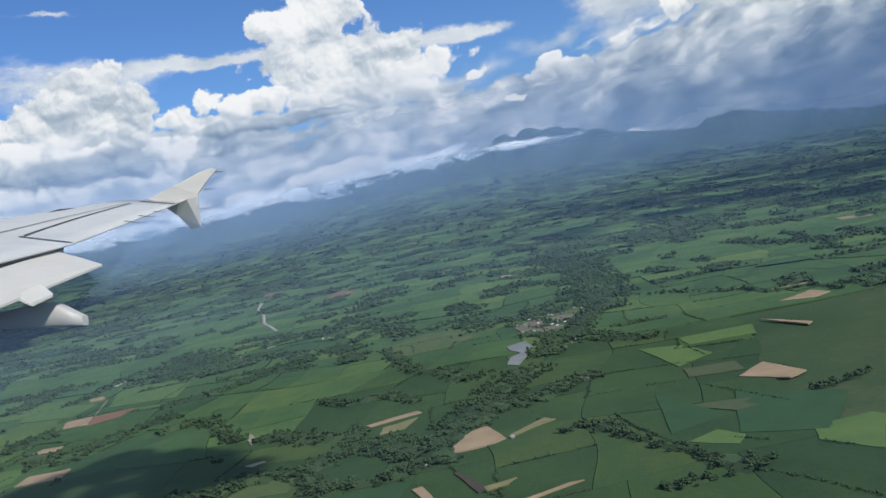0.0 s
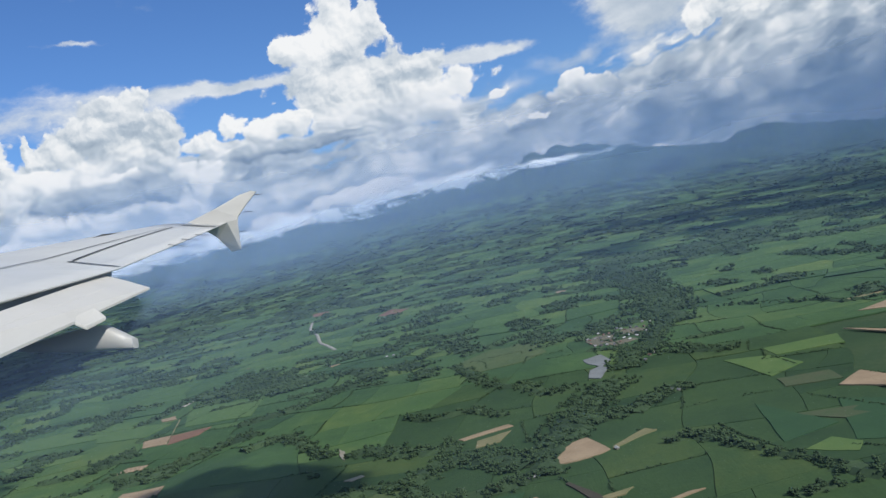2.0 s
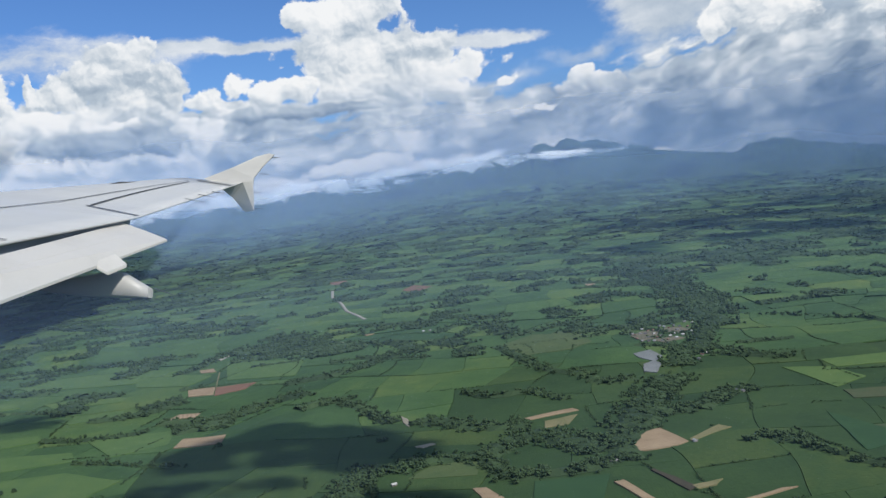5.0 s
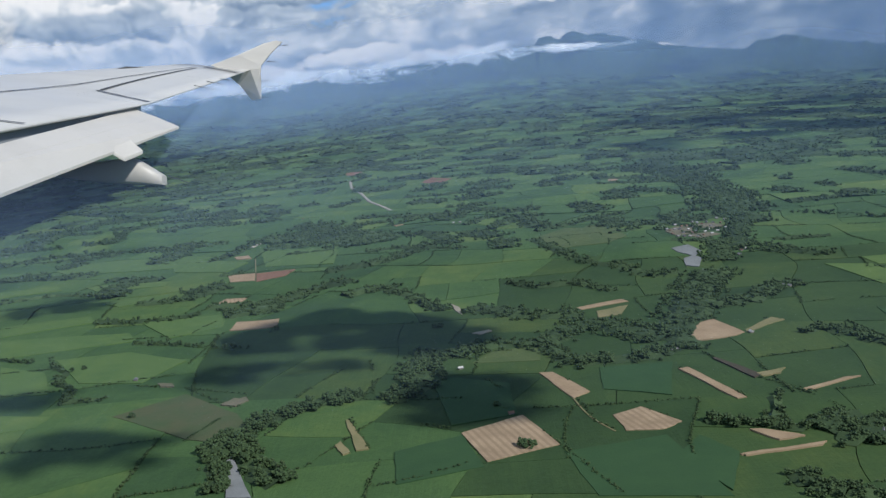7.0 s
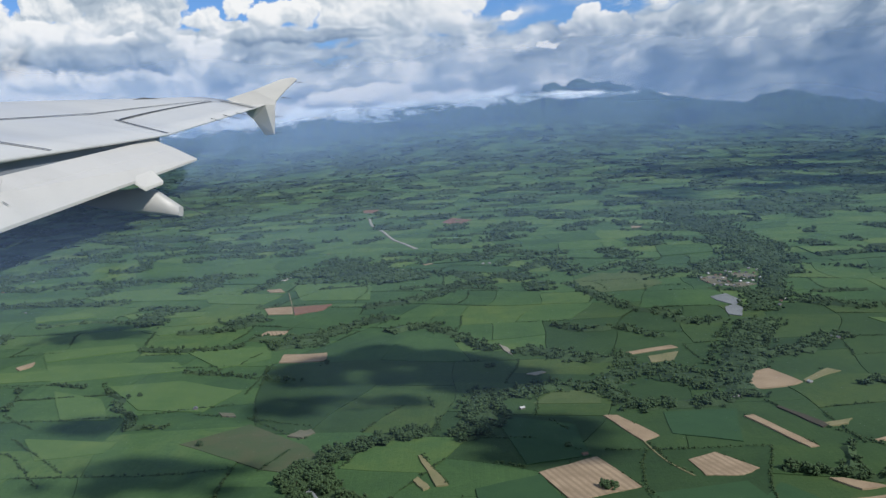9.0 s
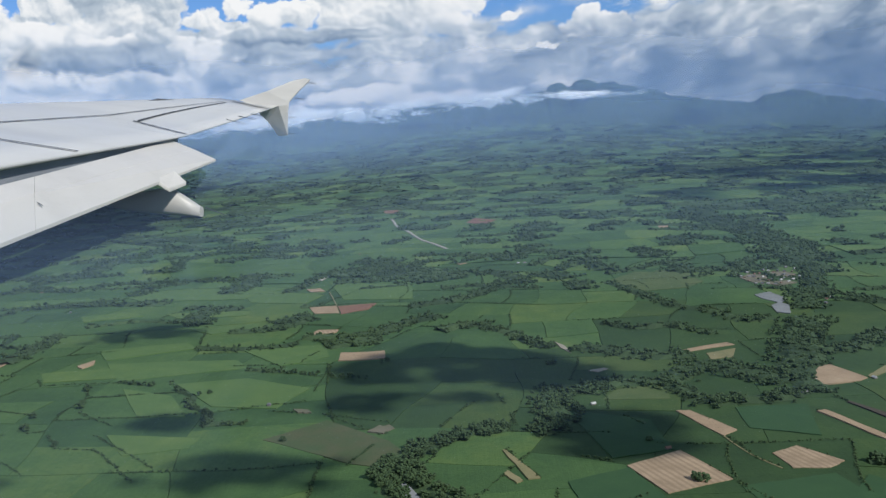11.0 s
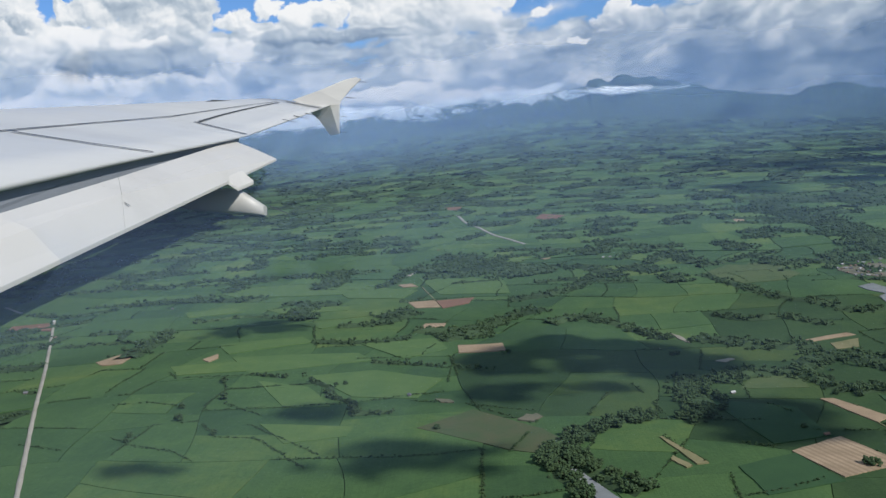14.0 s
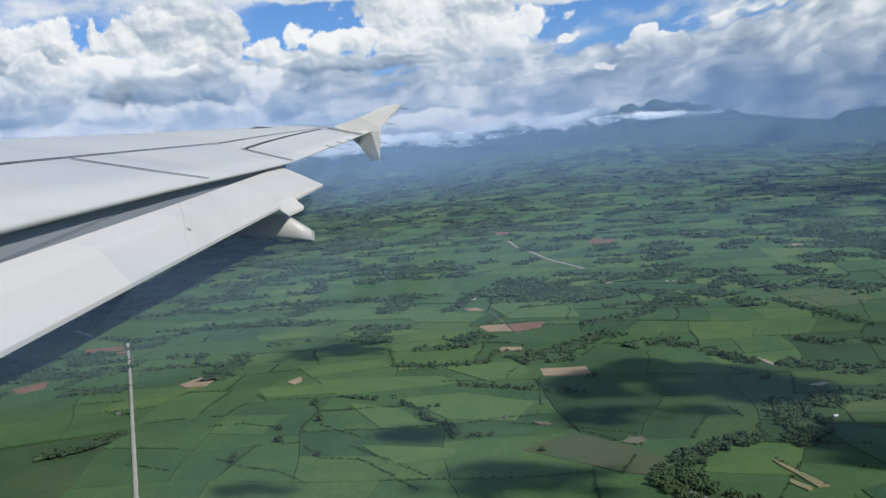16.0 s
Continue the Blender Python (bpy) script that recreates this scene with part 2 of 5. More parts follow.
def plain_crop(name, light, dark):
    return soil_material(name, light, dark)


SOILS = {
    "straw": soil_material("harvested_soil", (0.34, 0.255, 0.165), (0.21, 0.15, 0.095)),
    "rows": soil_material("harvested_rows", (0.38, 0.285, 0.19), (0.19, 0.14, 0.09), 0.16, -0.31),
    "red": soil_material("red_soil", (0.22, 0.12, 0.08), (0.14, 0.085, 0.06)),
    "dry": soil_material("dry_stubble", (0.24, 0.20, 0.11), (0.12, 0.13, 0.06)),
    "dark": soil_material("ploughed_soil", (0.075, 0.06, 0.045), (0.04, 0.04, 0.03)),
    "silt": soil_material("damp_silt", (0.17, 0.15, 0.11), (0.09, 0.095, 0.06)),
    "sand": soil_material("sand_bank", (0.34, 0.31, 0.25), (0.20, 0.18, 0.14)),
    "grey": soil_material("river_gravel", (0.22, 0.23, 0.235), (0.12, 0.135, 0.135)),
    "lime": plain_crop("young_crop", (0.098, 0.148, 0.043), (0.060, 0.116, 0.036)),
    "olive": plain_crop("ripe_crop", (0.090, 0.115, 0.045), (0.050, 0.085, 0.032)),
    # lighter, yellower green than the cane around it
    "pale": plain_crop("pale_green_crop", (0.088, 0.142, 0.044), (0.058, 0.114, 0.038)),
    # darker green than the cane around it
    "deep": plain_crop("deep_green_crop", (0.034, 0.078, 0.030), (0.024, 0.060, 0.025)),
    "umber": plain_crop("thin_crop", (0.082, 0.082, 0.044), (0.046, 0.082, 0.034)),
}


def leaf_material(name, low, high):
    m, t, bsdf = material(name, 0.8)
    where = world_place(t)
    pick = Num(t, t.nodes.new("ShaderNodeNewGeometry").outputs["Random Per Island"])
    tone = pick * 0.45 + 0.07 + fbm(t, where, 1.3, 4.0, 0.7) * 0.5 + (fbm(t, where, 0.03, 3.0) - 0.5) * 0.6
    t.links.new(ramp(t, tone, (0.1, low), (0.9, high)), bsdf.inputs["Base Color"])
    bump(t, bsdf, fbm(t, where, 3.5, 3.0), 0.6, 0.2)
    return m


foliage = leaf_material("foliage", (0.015, 0.031, 0.015), (0.054, 0.090, 0.036))
hedge_leaf = leaf_material("hedge_foliage", (0.016, 0.034, 0.014), (0.048, 0.080, 0.030))
bark = soil_material("bark", (0.16, 0.13, 0.10), (0.08, 0.06, 0.05))

ground_mat, t, bsdf = material("ground")
where = world_place(t)
g1, g2 = fbm(t, where, 0.013, 6.0, 0.6), fbm(t, where, 0.4, 5.0, 0.65)
col = ramp(t, g1 * 0.7 + g2 * 0.3, (0.3, (0.020, 0.042, 0.018)), (0.5, (0.032, 0.062, 0.023)), (0.7, (0.070, 0.088, 0.038)))
t.links.new(col, bsdf.inputs["Base Color"])
bump(t, bsdf, g2, 0.4, 0.3)

slope_mat, t, bsdf = material("forested_slope")
where = world_place(t)
g1, g2 = fbm(t, where, 0.004, 7.0, 0.62), fbm(t, where, 0.03, 6.0, 0.65)
t.links.new(ramp(t, g1 * 0.6 + g2 * 0.4, (0.32, (0.022, 0.045, 0.026)), (0.55, (0.038, 0.070, 0.034)), (0.75, (0.065, 0.10, 0.05))), bsdf.inputs["Base Color"])
bump(t, bsdf, g2, 0.6, 8.0)

road_mat = soil_material("concrete_road", (0.36, 0.34, 0.29), (0.24, 0.22, 0.18))
house_wall = soil_material("house_wall", (0.28, 0.25, 0.22), (0.18, 0.16, 0.14))


def roof_material(name, colour):
    m, t, bsdf = material(name, 0.55)
    n = fbm(t, place(t), 2.0, 5.0, 0.7)
    t.links.new(blend(t, n.step(0.35, 0.8), colour, tuple(c * 0.6 for c in colour)), bsdf.inputs["Base Color"])
    return m


ROOFS = [roof_material("tin_roof", (0.22, 0.22, 0.22)), roof_material("rusty_roof", (0.19, 0.11, 0.08)), roof_material("white_roof", (0.42, 0.42, 0.41)), roof_material("grey_roof", (0.15, 0.15, 0.16))]


def paint_material(name, colour, rough, scale, dirt, streak=(0.25, 2.2)):
    """White aircraft paint with fine dirt streaks along the airflow."""
    m, t, bsdf = material(name, rough)
    bsdf.inputs["Specular IOR Level"].default_value = 0.5
    where = place(t)
    s = fbm(t, stretched(t, where, streak[0] / scale, streak[1] / scale), 1.0, 6.0, 0.6)
    n = fbm(t, where, 0.6 / scale, 5.0, 0.6)
    grime = s.step(0.45, 0.8, 0.0, dirt) + n.step(0.5, 0.85, 0.0, dirt * 0.6)
    t.links.new(blend(t, grime, colour, tuple(c * 0.55 for c in colour)), bsdf.inputs["Base Color"])
    t.links.new(n.step(0.3, 0.8, rough - 0.08, rough + 0.12).socket, bsdf.inputs["Roughness"])
    return m


WING_SCALE = 115.0
wing_white = paint_material("wing_paint", (0.48, 0.485, 0.478), 0.45, 1.0, 0.25)
flap_white = paint_material("flap_paint", (0.50, 0.488, 0.46), 0.48, 1.0, 0.35)
fairing_grey = paint_material("fairing_paint", (0.46, 0.45, 0.42), 0.45, 1.0, 0.4)
gap_dark = paint_material("shadow_gap", (0.05, 0.055, 0.06), 0.7, 1.0, 0.3)
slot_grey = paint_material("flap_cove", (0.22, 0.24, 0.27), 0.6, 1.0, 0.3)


# ---- helpers for meshes ----
def mesh_object(name, verts, faces, mat, parent=None, label="", smooth_faces=False):
    me = bpy.data.meshes.new(name)
    me.from_pydata(verts, [], faces)
    me.materials.append(mat)
    if smooth_faces:
        me.shade_smooth()
    ob = new(name, me)
    ob.parent = parent
    return tagged(ob, label)


def part(name, bm, mat, parent, label=""):
    me = bpy.data.meshes.new(name)
    bm.to_mesh(me)
    bm.free()
    me.materials.append(mat)
    ob = new(name, me)
    ob.parent = parent
    return tagged(ob, label)


# ---- the land ----
def smooth(a, b, v):
    u = min(1.0, max(0.0, (v - a) / (b - a)))
    return u * u * (3 - 2 * u)


def land(x, y):
    """Height of the land: a plain that swells a little and rises slowly towards the mountains."""
    dx, dy = x + 100, y + 20
    r = math.hypot(dx, dy)
    az = math.degrees(math.atan2(dx, dy))
    side = 0.67 + 0.27 * smooth(-14, 2, az) - 0.64 * smooth(4, 27, az)
    rise = 9 * side * (r / 1000) ** 2.27 if dy > 0 else 9 * 0.3 * (r / 1000) ** 2
    near = 1 - smooth(900, 1500, r)
    swell = 0.7 * math.sin(x / 31 + 1.3) * math.sin(y / 37 + 0.4) + 0.5 * math.sin((x + y) / 53)
    hill = 3.2 * math.exp(-((x + 300) / 85) ** 2 - ((y - 290) / 90) ** 2)
    hill += 2.6 * math.exp(-((x + 152) / 26) ** 2 - ((y - 372) / 24) ** 2)
    far = smooth(700, 1600, r) * (5 * math.sin(x / 150 + 2 * math.sin(y / 310)) * math.sin(y / 190 + 1))
    return rise + near * swell + hill + far * (0.4 + r / 3000)


def reach(x, y):
    return math.hypot(x + 100, y + 20)


def build_ground():
    rings = [0.0, 40.0]
    while rings[-1] < 4700:
        rings.append(rings[-1] + max(9.0, rings[-1] * 0.028))
    turns = [-52 + 0.55 * i for i in range(180)] + [47 + 6.1 * (i + 0.5) for i in range(42)]
    verts, faces = [], []
    for r in rings:
        for a in turns:
            x, y = -100 + r * math.sin(radians(a)), -20 + r * math.cos(radians(a))
            verts.append((x, y, land(x, y) - 0.35 - 0.0006 * r))
    n = len(turns)
    for i in range(len(rings) - 1):
        for j in range(n):
            k = (j + 1) % n
            faces.append((i * n + j, (i + 1) * n + j, (i + 1) * n + k, i * n + k) if i else (j, n + j, n + k))
    ob = mesh_object("ground", verts, faces, ground_mat, smooth_faces=True)
    tagged(ob, "wide green plain of grass and low growth below the hills", "ground", kind="structure")


build_ground()


# the crest: bearing and height in degrees
CREST = ((-30, 0.1), (-18, 0.35), (-10, 0.75), (-3, 1.5), (3, 2.1), (5.0, 2.45), (5.3, 2.87), (5.8, 2.9), (6.4, 2.62), (7.3, 3.05), (8.4, 2.75), (9.1, 2.84), (9.6, 2.55),
         (11.1, 2.2), (12.9, 1.7), (14.6, 1.38), (17.1, 1.02), (18.0, 1.36), (19.3, 1.5), (21.6, 1.1), (23.5, 0.65), (26, 0.2), (33, 0.0))


def ridge(az):
    """Height in degrees by which the mountains' crest stands over the eye."""
    for (a0, e0), (a1, e1) in zip(CREST, CREST[1:]):
        if az <= a1:
            e = e0 + (e1 - e0) * smooth(0, 1, (az - a0) / (a1 - a0))
            break
    return e + noise.fractal(Vector((az * 1.6, 3.1, 0)), 0.8, 2.1, 6) * 0.10


def build_mountain(name, label, a0, a1, share):
    verts, faces = [], []
    steps, depths = int((a1 - a0) / 0.09), 40
    for i in range(steps + 1):
        az = a0 + (a1 - a0) * i / steps
        edge = smooth(0, 0.12, i / steps) * smooth(0, 0.12, 1 - i / steps)
        for j in range(depths + 1):
            u = j / depths
            r = 2900 + 1750 * u
            x, y = -100 + r * math.sin(radians(az)), -20 + r * math.cos(radians(az))
            crest = 88 + 4350 * math.tan(radians(ridge(az)))
            base = land(x, y)
            rise = smooth(0.05, 0.83, u) ** 2.0 * (1 - 0.55 * smooth(0.83, 1.0, u))
            spur = noise.ridged_multi_fractal(Vector((x / 420, y / 420, 1.0)), 0.9, 2.1, 6, 1.0, 2.0)
            z = base - 4 + max(0, crest - base) * rise * edge + (spur - 1.1) * 22 * smooth(0.15, 0.6, u) * (1 - smooth(0.75, 0.86, u)) * edge
            verts.append((x, y, z - 25 * (1 - edge)))
    for i in range(steps):
        for j in range(depths):
            k = i * (depths + 1) + j
            faces.append((k, k + 1, k + depths + 2, k + depths + 1))
    tagged(mesh_object(name, verts, faces, slope_mat, smooth_faces=True), label, "mountain")


build_mountain("mountain", "forested volcanic mountain range with a jagged crest under cloud", -30, 33, 1)


# ---- fields ----
def bend(x, y):
    """Lets the field borders wind a little, as the land does."""
    k = 0.5 + 0.5 * smooth(300, 900, reach(x, y))
    return (x + k * (8.0 * math.sin(y / 31 + 1.7 * math.sin(x / 61)) + 2.2 * math.sin(y / 10.5 + x / 17)), y + k * (8.0 * math.sin(x / 34 + 1.5 * math.sin(y / 53)) + 2.0 * math.sin(x / 11.5 - y / 15)))


def inside(poly, x, y):
    hit = False
    for (x1, y1), (x2, y2) in zip(poly, poly[1:] + poly[:1]):
        if (y1 > y) != (y2 > y) and x < (x2 - x1) * (y - y1) / (y2 - y1) + x1:
            hit = not hit
    return hit


def cut(poly, px, py, nx, ny):
    """The part of a convex polygon on the side of the line to which (nx, ny) points away."""
    out = []
    for (x1, y1), (x2, y2) in zip(poly, poly[1:] + poly[:1]):
        d1, d2 = (x1 - px) * nx + (y1 - py) * ny, (x2 - px) * nx + (y2 - py) * ny
        if d1 <= 0:
            out.append((x1, y1))
        if d1 * d2 < 0:
            s = d1 / (d1 - d2)
            out.append((x1 + (x2 - x1) * s, y1 + (y2 - y1) * s))
    return out


def area(poly):
    return 0.5 * abs(sum(a[0] * b[1] - b[0] * a[1] for a, b in zip(poly, poly[1:] + poly[:1])))


def middle(poly):
    return sum(p[0] for p in poly) / len(poly), sum(p[1] for p in poly) / len(poly)


def draped(poly, lift, cell, skirt=0.7, winding=False):
    """A sheet over the land with the outline poly and a short skirt at its edge."""
    verts, faces, index = [], [], {}

    def at(x, y, down=0.0):
        key = (round(x, 2), round(y, 2), down)
        if key not in index:
            index[key] = len(verts)
            if winding:
                x, y = bend(x, y)
            verts.append((x, y, land(x, y) + lift - down))
        return index[key]

    xs, ys = [p[0] for p in poly], [p[1] for p in poly]
    bands = []
    x = math.floor(min(xs) / cell) * cell
    while x < max(xs):
        strip = cut(cut(poly, x + cell, 0, 1, 0), x, 0, -1, 0)
        if len(strip) > 2:
            bands.append(strip)
        x += cell
    for strip in bands:
        y = math.floor(min(p[1] for p in strip) / cell) * cell
        while y < max(p[1] for p in strip):
            tile = cut(cut(strip, 0, y + cell, 0, 1), 0, y, 0, -1)
            if len(tile) > 2:
                ids = list(dict.fromkeys(at(*p) for p in tile))
                if len(ids) > 2:
                    faces.append(ids)
            y += cell
    for (x1, y1), (x2, y2) in zip(poly, poly[1:] + poly[:1]):
        n = max(1, int(math.hypot(x2 - x1, y2 - y1) / cell))
        for i in range(n):
            a = (x1 + (x2 - x1) * i / n, y1 + (y2 - y1) * i / n)
            b = (x1 + (x2 - x1) * (i + 1) / n, y1 + (y2 - y1) * (i + 1) / n)
            faces.append((at(*a), at(*b), at(*b, skirt), at(*a, skirt)))
    return verts, faces


def shrink(poly, gap):
    cx, cy = middle(poly)
    out = poly
    for (x1, y1), (x2, y2) in zip(poly, poly[1:] + poly[:1]):
        l = math.hypot(x2 - x1, y2 - y1)
        if l < 0.5:
            continue
        nx, ny = (y2 - y1) / l, -(x2 - x1) / l
        if (cx - x1) * nx + (cy - y1) * ny > 0:
            nx, ny = -nx, -ny
        out = cut(out, x1 - nx * gap, y1 - ny * gap, nx, ny)
        if len(out) < 3:
            return []
    return out


dice = random.Random(7)
PARCELS = []


def divide(poly, depth=0):
    cx, cy = middle(poly)
    r = reach(cx, cy)
    az = math.degrees(math.atan2(cx + 100, cy + 20))
    size = area(poly)
    if size < 250000 and (abs(az + 2) > 50 or r < 95 or r > 3300):
        return
    goal = 1500 * max(1.0, r / 900) ** 1.2 * dice.uniform(0.45, 1.9)
    if size < goal or depth > 22:
        PARCELS.append(poly)
        return
    long = max(((math.hypot(b[0] - a[0], b[1] - a[1]), a, b) for a, b in zip(poly, poly[1:] + poly[:1])), key=lambda e: e[0])
    _, a, b = long
    s = dice.uniform(0.36, 0.64)
    px, py = a[0] + (b[0] - a[0]) * s, a[1] + (b[1] - a[1]) * s
    turn = math.atan2(b[1] - a[1], b[0] - a[0]) + dice.uniform(-0.16, 0.16)
    nx, ny = math.cos(turn), math.sin(turn)
    for side in (cut(poly, px, py, nx, ny), cut(poly, px, py, -nx, -ny)):
        if len(side) > 2:
            divide(side, depth + 1)


divide([(-3300, -260), (2300, -1150), (3200, 3100), (-2500, 3900)])

HEDGES, BELTS = [], []


def wound(a, b):
    n = max(1, int(math.dist(a, b) / 7))
    return [bend(a[0] + (b[0] - a[0]) * i / n, a[1] + (b[1] - a[1]) * i / n) for i in range(n + 1)]



far_verts, far_faces = [], []
for poly in PARCELS:
    cx, cy = middle(poly)
    r = reach(cx, cy)
    inner = shrink(poly, 0.06 + min(0.6, r * 0.0002))
    if len(inner) < 3:
        continue
    if r < 640:
        v, f = draped(inner, dice.uniform(0.05, 0.3), 6.0, winding=True)
        # near fields at the middle and right take the greens with shade in them
        tagged(mesh_object("cane_field", v, f, cane_shaded if cx > -75 and cy < 430 or cx > -185 and cy < 370 and cx * 0.9 + cy > 120 else cane), "green sugar cane field bounded by tracks and hedges", "field", "cane fields")
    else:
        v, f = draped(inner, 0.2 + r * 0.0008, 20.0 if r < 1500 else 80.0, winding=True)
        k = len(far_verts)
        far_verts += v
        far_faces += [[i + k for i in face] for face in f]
    for a, b in zip(poly, poly[1:] + poly[:1]):
        wooded = noise.noise(Vector(((a[0] + b[0]) / 340, (a[1] + b[1]) / 340, 4.0)))
        roll = dice.random()
        if roll < 0.20 and r < 800:
            HEDGES.append(wound(a, b))
        elif roll > 0.94 - (0.50 * max(0, wooded) + 0.13 * smooth(500, 1000, r)) * (1 - 0.7 * smooth(-40, 170, cx) * (1 - smooth(700, 1000, r))) and r > 500:
            BELTS.append((wound(a, b), dice.uniform(1.5, 4) + min(30, r * 0.018) * dice.uniform(0.3, 1.6), 1.0))
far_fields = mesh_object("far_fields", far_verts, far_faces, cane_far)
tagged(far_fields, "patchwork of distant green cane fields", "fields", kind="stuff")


PLOTS = []


def plot(corners, kind):
    """A harvested or ploughed field, bare between the standing cane."""
    words = {"straw": "harvested field of pale brown soil and straw", "rows": "harvested field with rows of pale straw", "red": "bare field of reddish ploughed soil",
             "dry": "strip of dry yellowish stubble beside the cane", "dark": "freshly ploughed strip of dark soil"}
    v, f = hull_sheet(corners, 0.52)
    tagged(mesh_object("bare_field", v, f, SOILS[kind]), words[kind], "field", "bare fields")
    PLOTS.append(corners)


def crop(corners, kind):
    words = {"lime": "light green field of young crop", "olive": "yellowish green field of ripening crop", "umber": "thin brownish green field of sparse crop", "pale": "pale green field of cane", "deep": "deep green field of cane"}
    v, f = hull_sheet(corners, 0.40)
    tagged(mesh_object("crop_field", v, f, SOILS[kind]), words[kind], "field", "crop fields")


def hull_sheet(corners, lift):
    pts = sorted(set(map(tuple, corners)))

    def chain(seq):
        out = []
        for p in seq:
            while len(out) > 1 and (out[-1][0] - out[-2][0]) * (p[1] - out[-2][1]) - (out[-1][1] - out[-2][1]) * (p[0] - out[-2][0]) <= 0:
                out.pop()
            out.append(p)
        return out[:-1]

    hull = chain(pts) + chain(pts[::-1])
    # uneven margins, as a harvester leaves them
    wob = []
    for (x1, y1), (x2, y2) in zip(hull, hull[1:] + hull[:1]):
        for i in range(4):
            s = i / 4
            wob.append((x1 + (x2 - x1) * s + dice.uniform(-0.25, 0.25), y1 + (y2 - y1) * s + dice.uniform(-0.25, 0.25)))
    cell = 9.0 if reach(*hull[0]) < 700 else 40.0
    return draped(wob, lift + 0.0012 * max(0, reach(*hull[0]) - 500), cell, 0.5)


def clearing(corners, kind):
    """Trodden earth between the houses of the village."""
    v, f = hull_sheet(corners, 0.48)
    tagged(mesh_object("village_ground", v, f, SOILS[kind]), "trodden brown earth between the village houses", "ground", kind="structure")


def ribbon(points, width, lift):
    """A strip that follows the land along a line of points, rounded at its bends."""
    fine = []
    for (x1, y1), (x2, y2) in zip(points, points[1:]):
        n = max(1, int(math.hypot(x2 - x1, y2 - y1) / 5))
        fine += [(x1 + (x2 - x1) * i / n, y1 + (y2 - y1) * i / n) for i in range(n)]
    fine.append(points[-1])
    for _ in range(3):
        fine = [fine[0]] + [((a[0] + 2 * b[0] + c[0]) / 4, (a[1] + 2 * b[1] + c[1]) / 4) for a, b, c in zip(fine, fine[1:], fine[2:])] + [fine[-1]]
    verts, faces = [], []
    lift += 0.0014 * max(0, reach(*points[0]) - 500)
    for i, (x, y) in enumerate(fine):
        a, b = fine[max(0, i - 1)], fine[min(len(fine) - 1, i + 1)]
        l = math.hypot(b[0] - a[0], b[1] - a[1]) or 1
        nx, ny = -(b[1] - a[1]) / l, (b[0] - a[0]) / l
        w = width / 2 * (1 + 0.12 * math.sin(i * 1.7))
        for s, down in ((-1.15, 0.45), (-1, 0), (1, 0), (1.15, 0.45)):
            verts.append((x + nx * w * s, y + ny * w * s, land(x + nx * w * s, y + ny * w * s) + lift - down))
    for i in range(len(fine) - 1):
        for j in range(3):
            k = i * 4 + j
            faces.append((k, k + 4, k + 5, k + 1))
    return verts, faces


def road(points, width):
    v, f = ribbon(points, width, 0.58 if width > 1 else 0.44)
    tagged(mesh_object("road", v, f, road_mat if width > 1 else SOILS["dry"], smooth_faces=True), "pale dirt and concrete road between the fields", "road", kind="structure")


def pool(corners, kind):
    v, f = hull_sheet(corners, 0.56)
    PLOTS.append(corners)
    tagged(mesh_object("river_bed", v, f, SOILS[kind]), "pale gravel and sand bed of the river", "river bed", kind="structure")


# ---- trees and hedges ----
def clump_shape(seed, count, radius, height):
    """A crown of lumpy leaf clumps: vertices and triangles."""
    rng = np.random.default_rng(seed)
    g = (1 + 5 ** 0.5) / 2
    ico = np.array([(-1, g, 0), (1, g, 0), (-1, -g, 0), (1, -g, 0), (0, -1, g), (0, 1, g), (0, -1, -g), (0, 1, -g), (g, 0, -1), (g, 0, 1), (-g, 0, -1), (-g, 0, 1)]) / 1.9
    tri = np.array([(0, 11, 5), (0, 5, 1), (0, 1, 7), (0, 7, 10), (0, 10, 11), (1, 5, 9), (5, 11, 4), (11, 10, 2), (10, 7, 6), (7, 1, 8), (3, 9, 4), (3, 4, 2), (3, 2, 6), (3, 6, 8), (3, 8, 9), (4, 9, 5), (2, 4, 11), (6, 2, 10), (8, 6, 7), (9, 8, 1)])
    vs, fs = [], []
    for i in range(count):
        a, q = rng.uniform(0, 6.283), rng.uniform(0, 1) ** 0.5
        up = rng.uniform(0.25, 1)
        shell = radius * q * (1.05 - 0.7 * abs(up - 0.55))
        c = np.array([shell * math.cos(a), shell * math.sin(a), height * up * 0.85])
        s = radius * rng.uniform(0.26, 0.46) * (1.2 if count < 8 else 0.78 if count > 12 else 1.0)
        v = ico * s * (1 + rng.uniform(-0.38, 0.38, (12, 1))) * np.array([1.1, 1.1, 0.85]) + c
        vs.append(v)
        fs.append(tri + 12 * i)
    return np.concatenate(vs), np.concatenate(fs)


FINE_CROWNS = [clump_shape(10 + i, 18, 1.35, 2.7) for i in range(6)]
CROWNS = [clump_shape(i, 9, 1.35, 2.7) for i in range(6)]
LOW_CROWNS = [clump_shape(20 + i, 4, 1.45, 2.6) for i in range(6)]
GROVES = [clump_shape(30 + i, 2, 1.5, 2.2) for i in range(6)]
BUSHES = [clump_shape(40 + i, 2, 0.55, 0.75) for i in range(5)]


